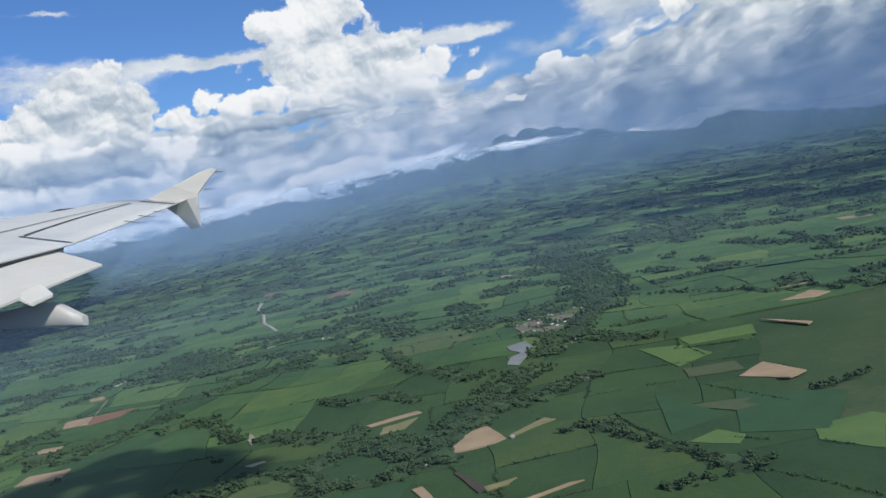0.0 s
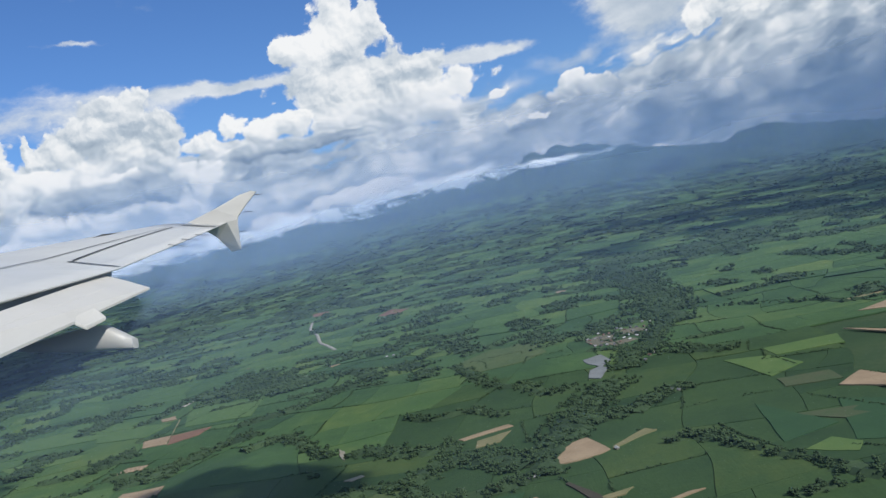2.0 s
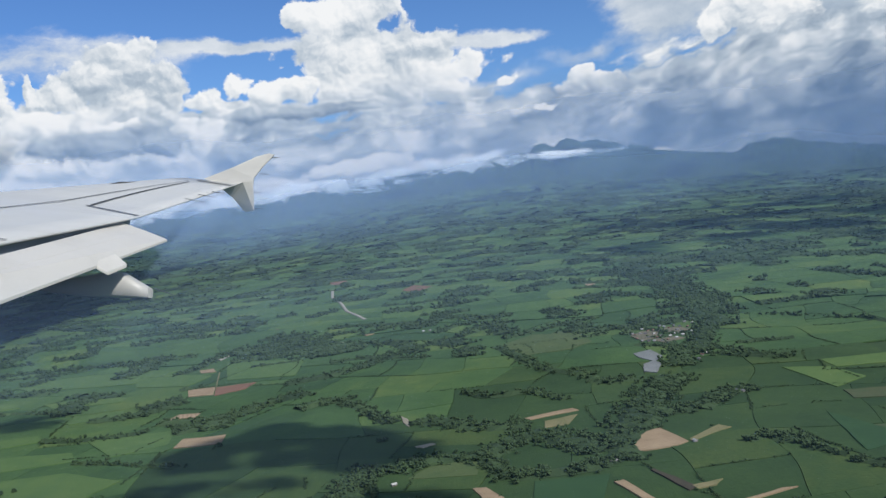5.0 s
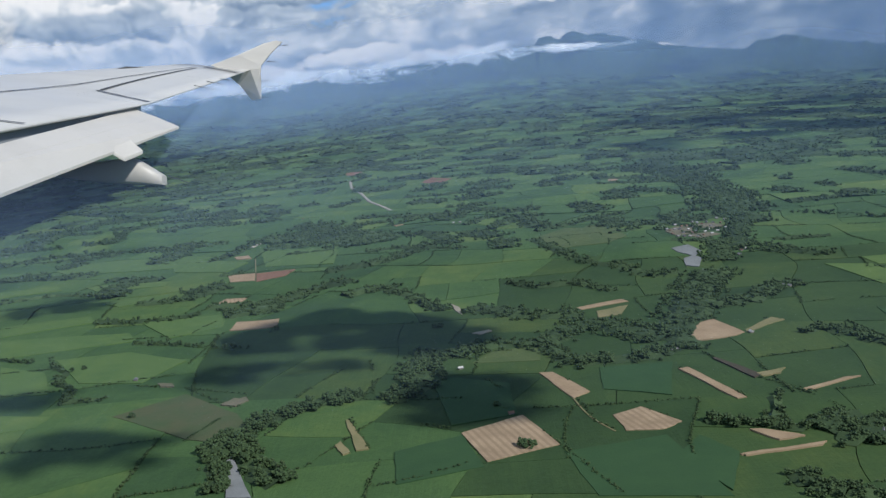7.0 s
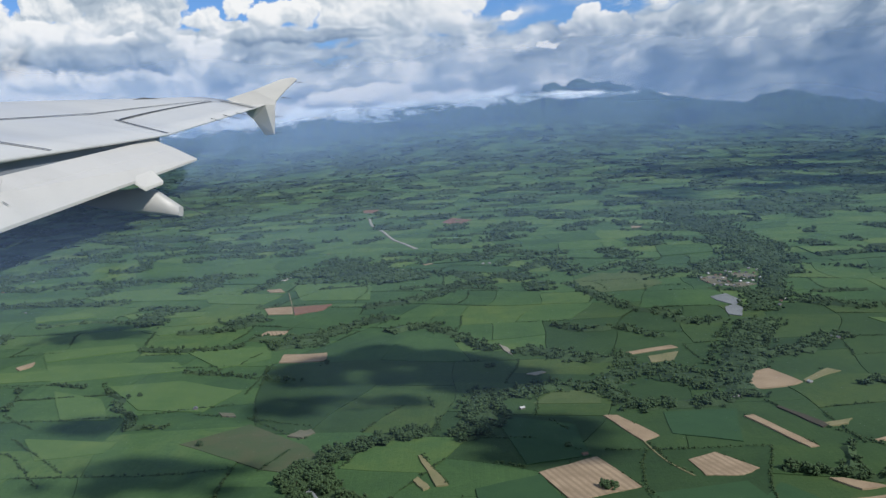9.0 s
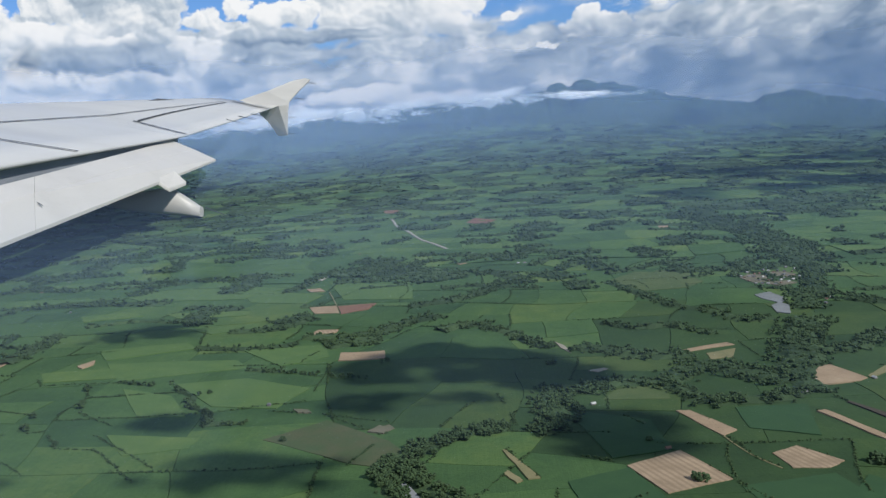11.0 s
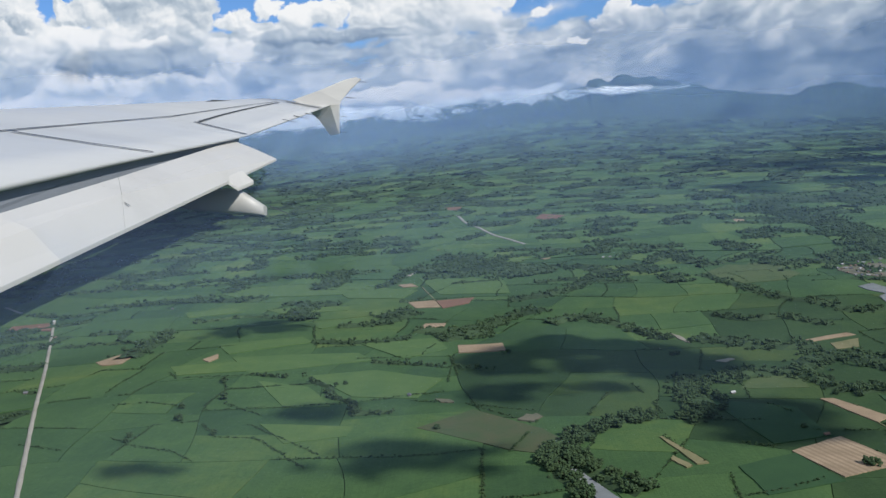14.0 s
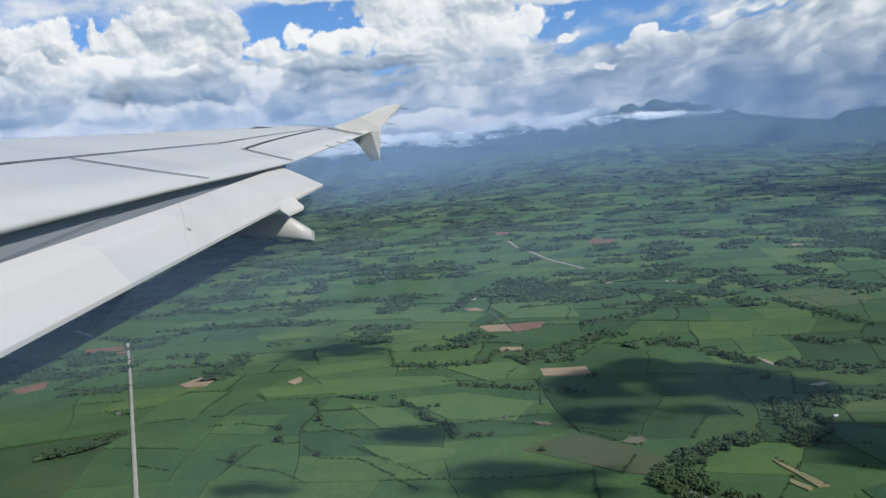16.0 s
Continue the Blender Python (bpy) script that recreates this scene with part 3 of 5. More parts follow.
class Growth:
    """Collects many plants into one mesh."""

    def __init__(self):
        self.vs, self.fs, self.n = [], [], 0

    def add(self, shape, x, y, size, tall, turn, sink=0.0):
        v, f = shape
        c, s = math.cos(turn), math.sin(turn)
        w = np.empty_like(v)
        w[:, 0] = (v[:, 0] * c - v[:, 1] * s) * size + x
        w[:, 1] = (v[:, 0] * s + v[:, 1] * c) * size + y
        w[:, 2] = v[:, 2] * size * tall + land(x, y) - sink
        self.vs.append(w)
        self.fs.append(f + self.n)
        self.n += len(v)

    def build(self, name, mat, label, category):
        v, f = np.concatenate(self.vs), np.concatenate(self.fs)
        me = bpy.data.meshes.new(name)
        me.vertices.add(len(v))
        me.vertices.foreach_set("co", v.astype(np.float32).ravel())
        me.loops.add(len(f) * 3)
        me.loops.foreach_set("vertex_index", f.astype(np.int32).ravel())
        me.polygons.add(len(f))
        me.polygons.foreach_set("loop_start", np.arange(0, len(f) * 3, 3, dtype=np.int32))
        me.update(calc_edges=True)
        me.materials.append(mat)
        tagged(new(name, me), label, category, kind="stuff")


woods, hedgerows = Growth(), Growth()
single_spots = []


def free(x, y):
    return not any(abs(x - c[0][0]) < 40 and abs(y - c[0][1]) < 40 and inside(c, x, y) for c in PLOTS)


UNDER = ([], [])
STANDING = []


def thicket(x1, y1, x2, y2, nx, ny, width, l, big):
    """Low growth that closes the ground between the trees."""
    verts, faces = UNDER
    n, m = max(1, int(l / (2.6 * big))), max(2, int(width / (3.0 * big)))
    first = len(verts)
    for i in range(n + 1):
        s = i / n
        for j in range(m + 1):
            o = (j / m - 0.5) * width * (1 + 0.25 * noise.noise(Vector((x1 + s * l, j * 0.3, 1.0))))
            x, y = x1 + (x2 - x1) * s + nx * o + dice.uniform(-0.7, 0.7) * big, y1 + (y2 - y1) * s + ny * o + dice.uniform(-0.7, 0.7) * big
            rim = 0.0 if j in (0, m) else 1.0
            verts.append((x, y, land(x, y) + 0.2 + rim * dice.uniform(0.5, 1.5) * big + 0.0005 * max(0, reach(x, y) - 600)))
    for i in range(n):
        for j in range(m):
            k = first + i * (m + 1) + j
            faces.append((k, k + m + 1, k + m + 2, k + 1))


def belt(points, width, tall=1.0):
    """Woodland along a line: trees of many sizes, thinner at the edges."""
    for (x1, y1), (x2, y2) in zip(points, points[1:]):
        l = math.hypot(x2 - x1, y2 - y1)
        r = reach((x1 + x2) / 2, (y1 + y2) / 2)
        big = 1 + 0.75 * smooth(430, 900, r) + 2.0 * smooth(800, 2200, r)
        count = int(min(700, l * width * 0.30 / big ** 2)) + 1
        nx, ny = -(y2 - y1) / max(l, 1), (x2 - x1) / max(l, 1)
        if width > 3:
            thicket(x1, y1, x2, y2, nx, ny, width * (0.82 + 0.35 * smooth(700, 1300, r)), l, big)
        if r > 900:
            count = int(count * 0.45) + 1
        for _ in range(count):
            s, o = dice.uniform(-0.03, 1.03), max(-0.62, min(0.62, dice.gauss(0, 0.30))) * width
            x, y = x1 + (x2 - x1) * s + nx * o, y1 + (y2 - y1) * s + ny * o
            if noise.noise(Vector((x / 9, y / 9, 2.0))) < -0.28 or not free(x, y):
                continue
            size = dice.uniform(0.45, 0.95) * big * tall
            if r < 300 and len(STANDING) < 270 and dice.random() < 0.55:
                STANDING.append((x, y))
                continue
            shape = dice.choice(FINE_CROWNS if r < 310 else CROWNS if r < 430 else LOW_CROWNS if r < 800 else GROVES)
            woods.add(shape, x, y, size, dice.uniform(0.8, 1.25) / (1 + 0.5 * smooth(800, 2000, r)), dice.uniform(0, 6.3), 0.15)


def hedge(points):
    for (x1, y1), (x2, y2) in zip(points, points[1:]):
        l = math.hypot(x2 - x1, y2 - y1)
        n = int(l / 0.8) + 1
        for i in range(n):
            s = (i + dice.uniform(-0.5, 0.5)) / n
            x, y = x1 + (x2 - x1) * s + dice.uniform(-0.3, 0.3), y1 + (y2 - y1) * s + dice.uniform(-0.3, 0.3)
            if noise.noise(Vector((x / 14, y / 14, 6.0))) < -0.3 or not free(x, y):
                continue
            hedgerows.add(dice.choice(BUSHES), x, y, dice.uniform(0.7, 1.3), dice.uniform(0.8, 1.3), dice.uniform(0, 6.3), 0.05)


def make_trees():
    """Three single trees, each with trunk, limbs and a leafy crown."""
    made = []
    for seed in range(3):
        base = new("tree")
        bm = bmesh.new()
        bmesh.ops.create_cone(bm, segments=8, radius1=0.16, radius2=0.08, depth=1.3, matrix=Matrix.Translation((0, 0, 0.55)))
        for k in range(4):
            m = pose(0, 0, 0.95, 38, 0, 90 * k + 20 * seed) @ Matrix.Translation((0, 0, 0.5))
            bmesh.ops.create_cone(bm, segments=6, radius1=0.07, radius2=0.03, depth=1.0, matrix=m)
        part("trunk", bm, bark, base)
        v, f = clump_shape(70 + seed, 34, 1.35, 2.9)
        mesh_object("crown", v.tolist(), f.tolist(), foliage, base)
        base.location = (0, 0, -60)
        tagged(base, "broad-leaved tree with a dark green crown beside the fields", "tree", "trees by the fields")
        made.append(base)
    return made


TREES = make_trees()
tree_count = 0


def tree(points):
    global tree_count
    for x, y in points:
        size = dice.uniform(0.7, 1.15)
        m = pose(x, y, land(x, y) - 0.1, 0, 0, dice.uniform(0, 360)) @ Matrix.Diagonal((size, size, size * dice.uniform(0.85, 1.15), 1))
        first = TREES[tree_count % 3]
        if tree_count < 3:
            first.matrix_world = m
        else:
            ob = copy_thing(first, m)
            ob.matrix_basis = m
        tree_count += 1


# ---- houses ----
def make_house(index, roof_mat, w, d, h):
    base = new("house")
    bm = bmesh.new()
    bmesh.ops.create_cube(bm, size=1, matrix=Matrix.Translation((0, 0, h / 2)) @ Matrix.Diagonal((w, d, h, 1)))
    part("wall", bm, house_wall, base)
    o, top = 0.22, h + 0.42 * d
    v = [(-w / 2 - o, -d / 2 - o, h - 0.08), (w / 2 + o, -d / 2 - o, h - 0.08), (w / 2 + o, d / 2 + o, h - 0.08), (-w / 2 - o, d / 2 + o, h - 0.08), (-w / 2 - o, 0, top), (w / 2 + o, 0, top)]
    mesh_object("roof", v, [(0, 1, 5, 4), (2, 3, 4, 5), (0, 4, 3), (1, 2, 5), (0, 3, 2, 1)], roof_mat, base)
    bm = bmesh.new()
    bmesh.ops.create_cube(bm, size=1, matrix=Matrix.Translation((0, -d / 2 - 0.01, h * 0.4)) @ Matrix.Diagonal((0.22, 0.05, h * 0.75, 1)))
    part("door", bm, gap_dark, base)
    for s in (-1, 1):
        bm = bmesh.new()
        bmesh.ops.create_cube(bm, size=1, matrix=Matrix.Translation((s * w * 0.3, -d / 2 - 0.01, h * 0.55)) @ Matrix.Diagonal((0.2, 0.05, h * 0.35, 1)))
        part("window", bm, gap_dark, base)
    base.location = (0, 0, -60 - index)
    return base


HOUSES = [(make_house(i, ROOFS[i], w, d, h), l) for i, (w, d, h, l) in enumerate((
    (1.4, 1.0, 0.55, "small house with a grey tin roof among trees"), (1.3, 1.0, 0.55, "small house with a rusty brown roof among trees"),
    (1.5, 1.0, 0.55, "small house with a white metal roof among trees"), (1.6, 1.2, 0.6, "small house with a dark grey roof among trees")))]
house_count = 0


def houses(points):
    global house_count
    for x, y in points:
        m = pose(x, y, land(x, y) + 0.3, 0, 0, dice.choice((20, 35, 110, 65)) + dice.uniform(-12, 12))
        k = house_count % 4
        first, label = HOUSES[k]
        if house_count < 4:
            first.matrix_world = m
            ob = first
        else:
            ob = copy_thing(first, m)
        tagged(ob, label, "house", "village houses")
        house_count += 1


# bare fields
plot([(-190.5, 358.3), (-191.4, 374.4), (-171.4, 368.6), (-169.4, 355)], 'straw')
plot([(-225, 492.1), (-209.4, 491.2), (-204.7, 469.9), (-219.1, 472.5)], 'straw')
plot([(-208.3, 489.1), (-186, 489.7), (-189.1, 475.2), (-203.3, 466.5)], 'red')
plot([(-213.2, 417.7), (-210.5, 429.2), (-199.6, 427.9), (-199.9, 420.7)], 'rows')
plot([(-92.2, 215.1), (-75, 226), (-67.1, 201.6), (-85.7, 193.8)], 'rows')
plot([(-67, 264.8), (-62.9, 264.1), (-54, 241.8), (-59.6, 237)], 'straw')
plot([(-51, 219.7), (-42.4, 225), (-34.3, 211.6), (-40.1, 207), (-49.3, 207.7)], 'rows')
plot([(-25, 254.8), (-22.1, 255.6), (-13.3, 225.7), (-16.1, 225)], 'straw')
plot([(-15, 281.5), (-8.5, 302.9), (-0.7, 306.3), (4.5, 286.2), (0.3, 283.4)], 'straw')
plot([(5.2, 285.9), (5.9, 289.4), (18.7, 301.9), (21.7, 297.5)], 'dry')
plot([(2.7, 228.2), (16.9, 234.5), (21.7, 234.7), (5.6, 227.9)], 'straw')
plot([(-19.8, 203.1), (-15.2, 202.2), (-8.2, 196.7), (-14.8, 195)], 'straw')
plot([(-26.4, 188.2), (-4.4, 192.4), (-6.4, 190.6), (-24.7, 187.2)], 'straw')
plot([(-46, 342.8), (-26, 350.7), (-24.1, 345.9), (-43.7, 339.2)], 'straw')
plot([(-38.8, 334.6), (-25.7, 339.7), (-30.2, 326.7), (-39.1, 325)], 'dry')
plot([(-125.3, 233.3), (-124.5, 234.5), (-116.1, 209.5), (-119.3, 209.1)], 'dry')
plot([(-125.9, 213.9), (-124.6, 216.9), (-121, 208.4), (-122.7, 206.9)], 'dry')
plot([(-12.8, 261.9), (-11.5, 262.6), (-3.8, 242.8), (-6.5, 240.9)], 'dark')
plot([(-4.7, 244.1), (4.6, 247.2), (1.5, 242.8), (-4, 241.2)], 'dry')
plot([(85.9, 306), (98.6, 318.7), (105.6, 297.2), (98.5, 292.5)], 'straw')
plot([(145.1, 428.3), (165.7, 441.1), (170.1, 428.7), (159, 421.5)], 'straw')
plot([(149, 464.9), (175.8, 464.9), (165.6, 458.6)], 'dry')
plot([(123.7, 392.7), (136.6, 367.8), (133.1, 363.9)], 'straw')
plot([(-366.5, 383.9), (-355.3, 407.1), (-351, 400.6), (-350.1, 375.2), (-360, 375.8)], 'straw')
plot([(-308.4, 366.8), (-304.3, 377.2), (-301.2, 367.9), (-303.7, 360.8)], 'straw')
plot([(-459, 394.8), (-447.6, 410.1), (-441.1, 395), (-450.8, 385.7)], 'red')
plot([(-464.3, 485.1), (-473.3, 511), (-448.3, 503.6), (-431.6, 471.6)], 'red')
plot([(-143.4, 635.6), (-137.7, 642.7), (-131.7, 626.1), (-138.2, 620.1)], 'straw')
plot([(-131.5, 891.5), (-121.5, 933.9), (-100.5, 898.1), (-113.7, 857.2)], 'red')
plot([(-235.6, 1109.4), (-213.9, 1103.5), (-204.7, 1049), (-226.7, 1065)], 'red')
plot([(-237.5, 556.4), (-228.5, 556.9), (-223.8, 544.5), (-233.3, 546.5)], 'straw')
plot([(36, 778.8), (46.3, 782), (39.9, 749.6), (32.8, 749.4)], 'straw')
plot([(303.4, 727.6), (319.8, 704.3), (315, 689.6), (297.7, 704.4)], 'straw')
# lighter crops
crop([(73.5, 330.4), (91.5, 327.9), (90.8, 313.6), (72.1, 317.9)], 'umber')
crop([(61.8, 283.8), (84.2, 278.4), (86.1, 271.5), (77.8, 262.7)], 'umber')
crop([(-88.5, 282.3), (-81.4, 293.8), (-65.2, 297.5), (-63.7, 292.7), (-65.9, 278.5)], 'olive')
crop([(85.1, 241.9), (101.9, 243.4), (103.3, 238.9), (91.3, 214.5), (81.7, 230)], 'lime')
crop([(52.9, 248.2), (62.8, 254.7), (68, 246.1), (64, 238.8)], 'lime')
crop([(-320, 357.6), (-279.3, 356.6), (-277.2, 338.8), (-310.9, 339.2)], 'lime')
crop([(-50.7, 513.3), (-27.5, 542.9), (-0.9, 524.8), (2, 494.1), (-10.1, 477.8), (-35.2, 474)], 'olive')
crop([(-37.2, 484.3), (-13.2, 546), (0.2, 531.6), (0.1, 501.4), (-16.3, 477.5)], 'olive')
crop([(-362.3, 500.4), (-333.4, 510.8), (-323.8, 496.6), (-353.4, 482.9)], 'lime')
crop([(-312.4, 501.1), (-276.5, 503.5), (-260.5, 495.7), (-259.4, 482.2), (-299.4, 485.3)], 'lime')
crop([(-90.2, 604.3), (-70.3, 619.9), (-67.3, 596.6), (-75.3, 583.6)], 'lime')
crop([(67.5, 379.5), (84.1, 369.8), (89.1, 347.3), (73, 336.3)], 'lime')
crop([(85.9, 385.5), (117.3, 384.8), (113.1, 365.7), (85.9, 367.7)], 'lime')
crop([(-256, 265.7), (-221.9, 257.3), (-223.2, 248.3), (-243.1, 244.4)], 'lime')
crop([(-200.4, 252.2), (-182.2, 268.7), (-159.9, 246.2), (-147.2, 219.6), (-170.2, 228.5)], 'umber')
crop([(-388.3, 598.2), (-311.2, 593.7), (-253.1, 566.6), (-274.3, 538.9), (-343.3, 549.5)], 'pale')
crop([(-279.9, 444.5), (-247.5, 455), (-243.3, 441.8), (-264.9, 428.6)], 'pale')
crop([(-311.2, 399.9), (-270.9, 408), (-262.2, 393.2), (-298.4, 374.9)], 'pale')
crop([(-294, 366.3), (-236.1, 365.3), (-228, 349.7), (-265.2, 337.2), (-277.6, 334.1)], 'pale')
crop([(-239, 387.5), (-201.9, 395.4), (-195.9, 367.6), (-214.6, 352.4)], 'pale')
crop([(-226.2, 579.9), (-168.3, 543.8), (-165.1, 495), (-206.9, 507.3)], 'pale')
crop([(-287.1, 579.4), (-222.4, 530.7), (-230.2, 506.3), (-266.4, 525)], 'pale')
crop([(-271.3, 321.8), (-247.5, 308.7), (-234, 281.2), (-251.9, 283.4)], 'pale')
crop([(-250.8, 325.6), (-223.7, 331.4), (-195.1, 311.5), (-203, 285.4), (-227.5, 291.6)], 'pale')
crop([(-66.5, 196.5), (-40.2, 203.1), (-34.1, 166.4), (-62.1, 170.2)], 'deep')
crop([(-32.2, 201.6), (-26, 189.5), (-33.3, 169.1), (-40.3, 190.8)], 'deep')
crop([(-48.1, 264.6), (-25.3, 262.6), (-32.1, 233), (-49.7, 243.1)], 'deep')
crop([(-109, 205.9), (-91.5, 214), (-86.3, 191), (-107.5, 185.1)], 'deep')
crop([(-102.6, 273.2), (-77.3, 257.2), (-76.5, 227.4), (-94.6, 222.3)], 'deep')
crop([(79.5, 291.1), (105.7, 267.4), (88.6, 236), (67.1, 247.9)], 'deep')
crop([(56.7, 303.9), (69.9, 266.8), (50.8, 258.3)], 'deep')
# village ground
clearing([(24, 498), (33, 512), (41, 506), (38, 488), (27, 480)], 'silt')
clearing([(44, 515), (55, 518), (60, 508), (52, 494), (43, 500)], 'silt')
clearing([(33, 482), (47, 486), (50, 478), (36, 468)], 'silt')
# river bed and sand
pool([(-96.4, 368.2), (-93, 362), (-91.2, 347.5), (-94.4, 356)], 'sand')
pool([(16, 447), (26, 453), (28, 434), (22, 424), (17, 436)], 'grey')
pool([(22, 426), (24, 418), (18, 399), (13, 404), (16, 420)], 'grey')
pool([(18, 393.5), (19.4, 390.1), (15.7, 378), (14.6, 382.3)], 'grey')
pool([(-155, 214.4), (-153, 212.5), (-147.5, 198), (-141.8, 185.9), (-148.4, 187.5), (-151, 202.2)], 'grey')
pool([(-165.4, 257.7), (-160.9, 261.6), (-159.1, 257.5), (-161.9, 254.5)], 'silt')
pool([(-196.3, 283.1), (-191, 281.8), (-189.1, 277.8), (-194, 278.9)], 'silt')
pool([(-88.1, 320.1), (-81.5, 322.6), (-80.5, 320.7), (-84.9, 317.5)], 'sand')
pool([(-167.6, 255.7), (-164.2, 261.3), (-160.9, 257.9), (-162.4, 253.4)], 'silt')
# roads and tracks
road([(-446.5, 506.2), (-414.8, 436.3), (-385.6, 371.3), (-359.7, 313.5), (-335.7, 260.1), (-321.3, 227.7), (-302.5, 185.5), (-284.1, 143.7)], 1.4)
road([(-213.7, 985.2), (-203.7, 910.8), (-187.8, 858.4), (-171.9, 780.1), (-158.8, 743.3), (-148.1, 709.6)], 2.6)
road([(-233.7, 588.1), (-229.2, 612.4), (-224.1, 626.5)], 2.2)
road([(-59.6, 237), (-56.9, 215.7), (-52.2, 207.8)], 0.45)
road([(-220.4, 540.5), (-209, 491)], 0.6)
road([(-163.1, 591.6), (-152.8, 604.6)], 2)
road([(-509.6, 565.2), (-485.4, 540.1)], 2)
# houses
houses([(26, 509.8), (26.8, 498.5), (34.3, 517.4), (32.9, 500.1), (32.2, 487.9), (39.2, 510.6), (33, 475.8), (39.3, 489), (45.5, 503.4), (40.2, 476.6), (47.8, 493.8), (56.2, 516.8), (62.4, 532.3), (60, 515.1), (65.4, 526.2), (62.6, 509.4), (56.5, 485.9), (51.7, 479.7), (51, 488.2), (45.8, 523.9), (26.9, 478.5), (25.7, 486.7), (45.7, 480.2), (53.2, 520.4), (26.2, 503.1), (36.1, 509.7), (37.2, 498.2), (42, 504.9), (36.8, 474.2), (36.7, 486), (43.8, 487.1), (51.8, 505.2), (53, 500.2), (55.3, 499.3), (58.1, 498.1), (30.2, 477), (30.3, 501.2), (49.2, 515.3), (47.9, 520.5)])
houses([(-22.7, 274.3), (-21.3, 274.4), (45.5, 426.5), (48.2, 429.9), (38.3, 347.6), (40.5, 345.4), (-219.6, 712.6), (-92.4, 276.9), (9.9, 194.8), (-92.6, 605.7), (-78, 227.7), (6.5, 285.4), (90.4, 682.3), (41.8, 417.6)])
houses([(-419, 450.5), (-444.7, 502.1), (-373.2, 330.4), (-436.5, 656.3), (-435.5, 608.2), (-97.2, 605.9), (-206.1, 289), (-375.1, 515.9)])
# single trees
tree([(-299.1, 254.8), (-291.3, 289), (-287.8, 274.7), (-278.1, 298.1), (-269.5, 257.3), (-193.7, 250.4), (-285.1, 322.2), (-299.5, 259.3)])
tree([(-75.2, 200.9), (-73.6, 202.5), (-76.5, 202.3), (-168.8, 350.6), (-100.2, 333.6), (-102.4, 332.7), (-81.7, 236.2), (-4.4, 225.8), (-112, 248), (-233.1, 310)])
# woods along streams: line, width
belt([(-151.1, 192.4), (-157, 212.3), (-157.4, 229.1), (-152.1, 234.5), (-145.4, 242.3), (-136.8, 252.1), (-123.2, 255.8)], 9)
belt([(-137.1, 192.3), (-145, 202.5), (-151.1, 214.7), (-154, 225.1)], 8)
belt([(-114.6, 248.5), (-108.8, 251), (-104.9, 261.5)], 10)
belt([(-105, 264.5), (-107.3, 284), (-102.5, 299.9), (-94.3, 290.7), (-88.3, 301.5), (-78.1, 301.9), (-63.2, 298.2)], 12)
belt([(-63.2, 298.2), (-51.4, 312.6), (-39.8, 320.2), (-32.6, 301.1), (-21.2, 289)], 16)
belt([(-21.2, 289), (-5.7, 319), (4.1, 349.6), (22, 388)], 20)
belt([(-87.5, 358), (-72.7, 345.4), (-59.8, 336.3), (-44.9, 330.7)], 14)
belt([(-126.5, 414.5), (-111.3, 381.3), (-99.5, 359.7)], 9)
belt([(-63.3, 296.8), (-54.5, 271.2), (-39.7, 271.6), (-26.8, 271.9), (-17.6, 283.9)], 10)
belt([(-28.4, 291.9), (-16.1, 294.3), (-18.1, 273.9)], 14)
belt([(-0.7, 341.1), (4.8, 328.5), (17.6, 327.8), (31.9, 345.2), (44.6, 352.3)], 12)
belt([(21.7, 280.1), (30.7, 284.4), (36.6, 280.3), (38.9, 264.7)], 7)
belt([(-28.6, 209.6), (-20.2, 208.7), (-12.7, 205.6), (-6.1, 200.4)], 5)
belt([(-3.3, 200.5), (3.5, 203.7), (9.5, 204.7), (10.6, 197.6), (5.1, 189.8)], 16)
belt([(2.4, 197.5), (6.5, 193)], 16)
belt([(-16.5, 175.6), (-16.5, 169.1), (-10.9, 165.4), (-4.6, 162.2)], 8)
belt([(-6.5, 224), (-9.1, 213.7), (-13, 206.4)], 4)
belt([(-276.6, 332.2), (-261.4, 324.5), (-252.5, 324.5)], 3)
belt([(-248.2, 317.4), (-238.4, 306.4), (-236.7, 294), (-226.3, 283.9), (-223.7, 269.8), (-210.8, 269.8)], 3.5)
belt([(-262.2, 393.2), (-244.7, 388.8), (-222, 391.6), (-216.7, 400.8)], 8)
belt([(-200.9, 391.7), (-188.8, 396.5), (-176, 398.8)], 22)
belt([(-214.8, 413.4), (-197.5, 410.4), (-178.7, 412.6), (-165.6, 434.7), (-149.6, 446.3)], 14)
belt([(-256.2, 432.5), (-237.5, 432.9), (-218.3, 459.5)], 12)
belt([(-238, 453.9), (-220.3, 467.4)], 14)
belt([(-381.8, 542.2), (-359.2, 536.7), (-332.5, 532.7), (-322.2, 538)], 7)
belt([(-409.9, 618.1), (-397.2, 635.2), (-344.3, 628.9), (-296.6, 609.5), (-258.4, 617.1)], 14)
belt([(-345.1, 466.4), (-319.6, 479.7), (-289.5, 468.6)], 4)
belt([(-226.5, 345.5), (-210.6, 339.8)], 4)
belt([(-207.7, 338.1), (-189.8, 331.3), (-174.8, 325.3)], 2)
belt([(-218.3, 597.6), (-204.5, 631.5), (-167.3, 594.7), (-147.9, 553.2)], 45)
belt([(-218.8, 665.1), (-182.7, 652.6)], 30)
belt([(-165.4, 474.2), (-144.4, 482.5), (-129.6, 496.9), (-111.3, 534.2)], 12)
belt([(-147.9, 409.3), (-135.3, 419.3), (-123.7, 412.9)], 14)
belt([(-102.5, 641.7), (-77.3, 665.9), (-57.7, 633.3), (-36.5, 645)], 16)
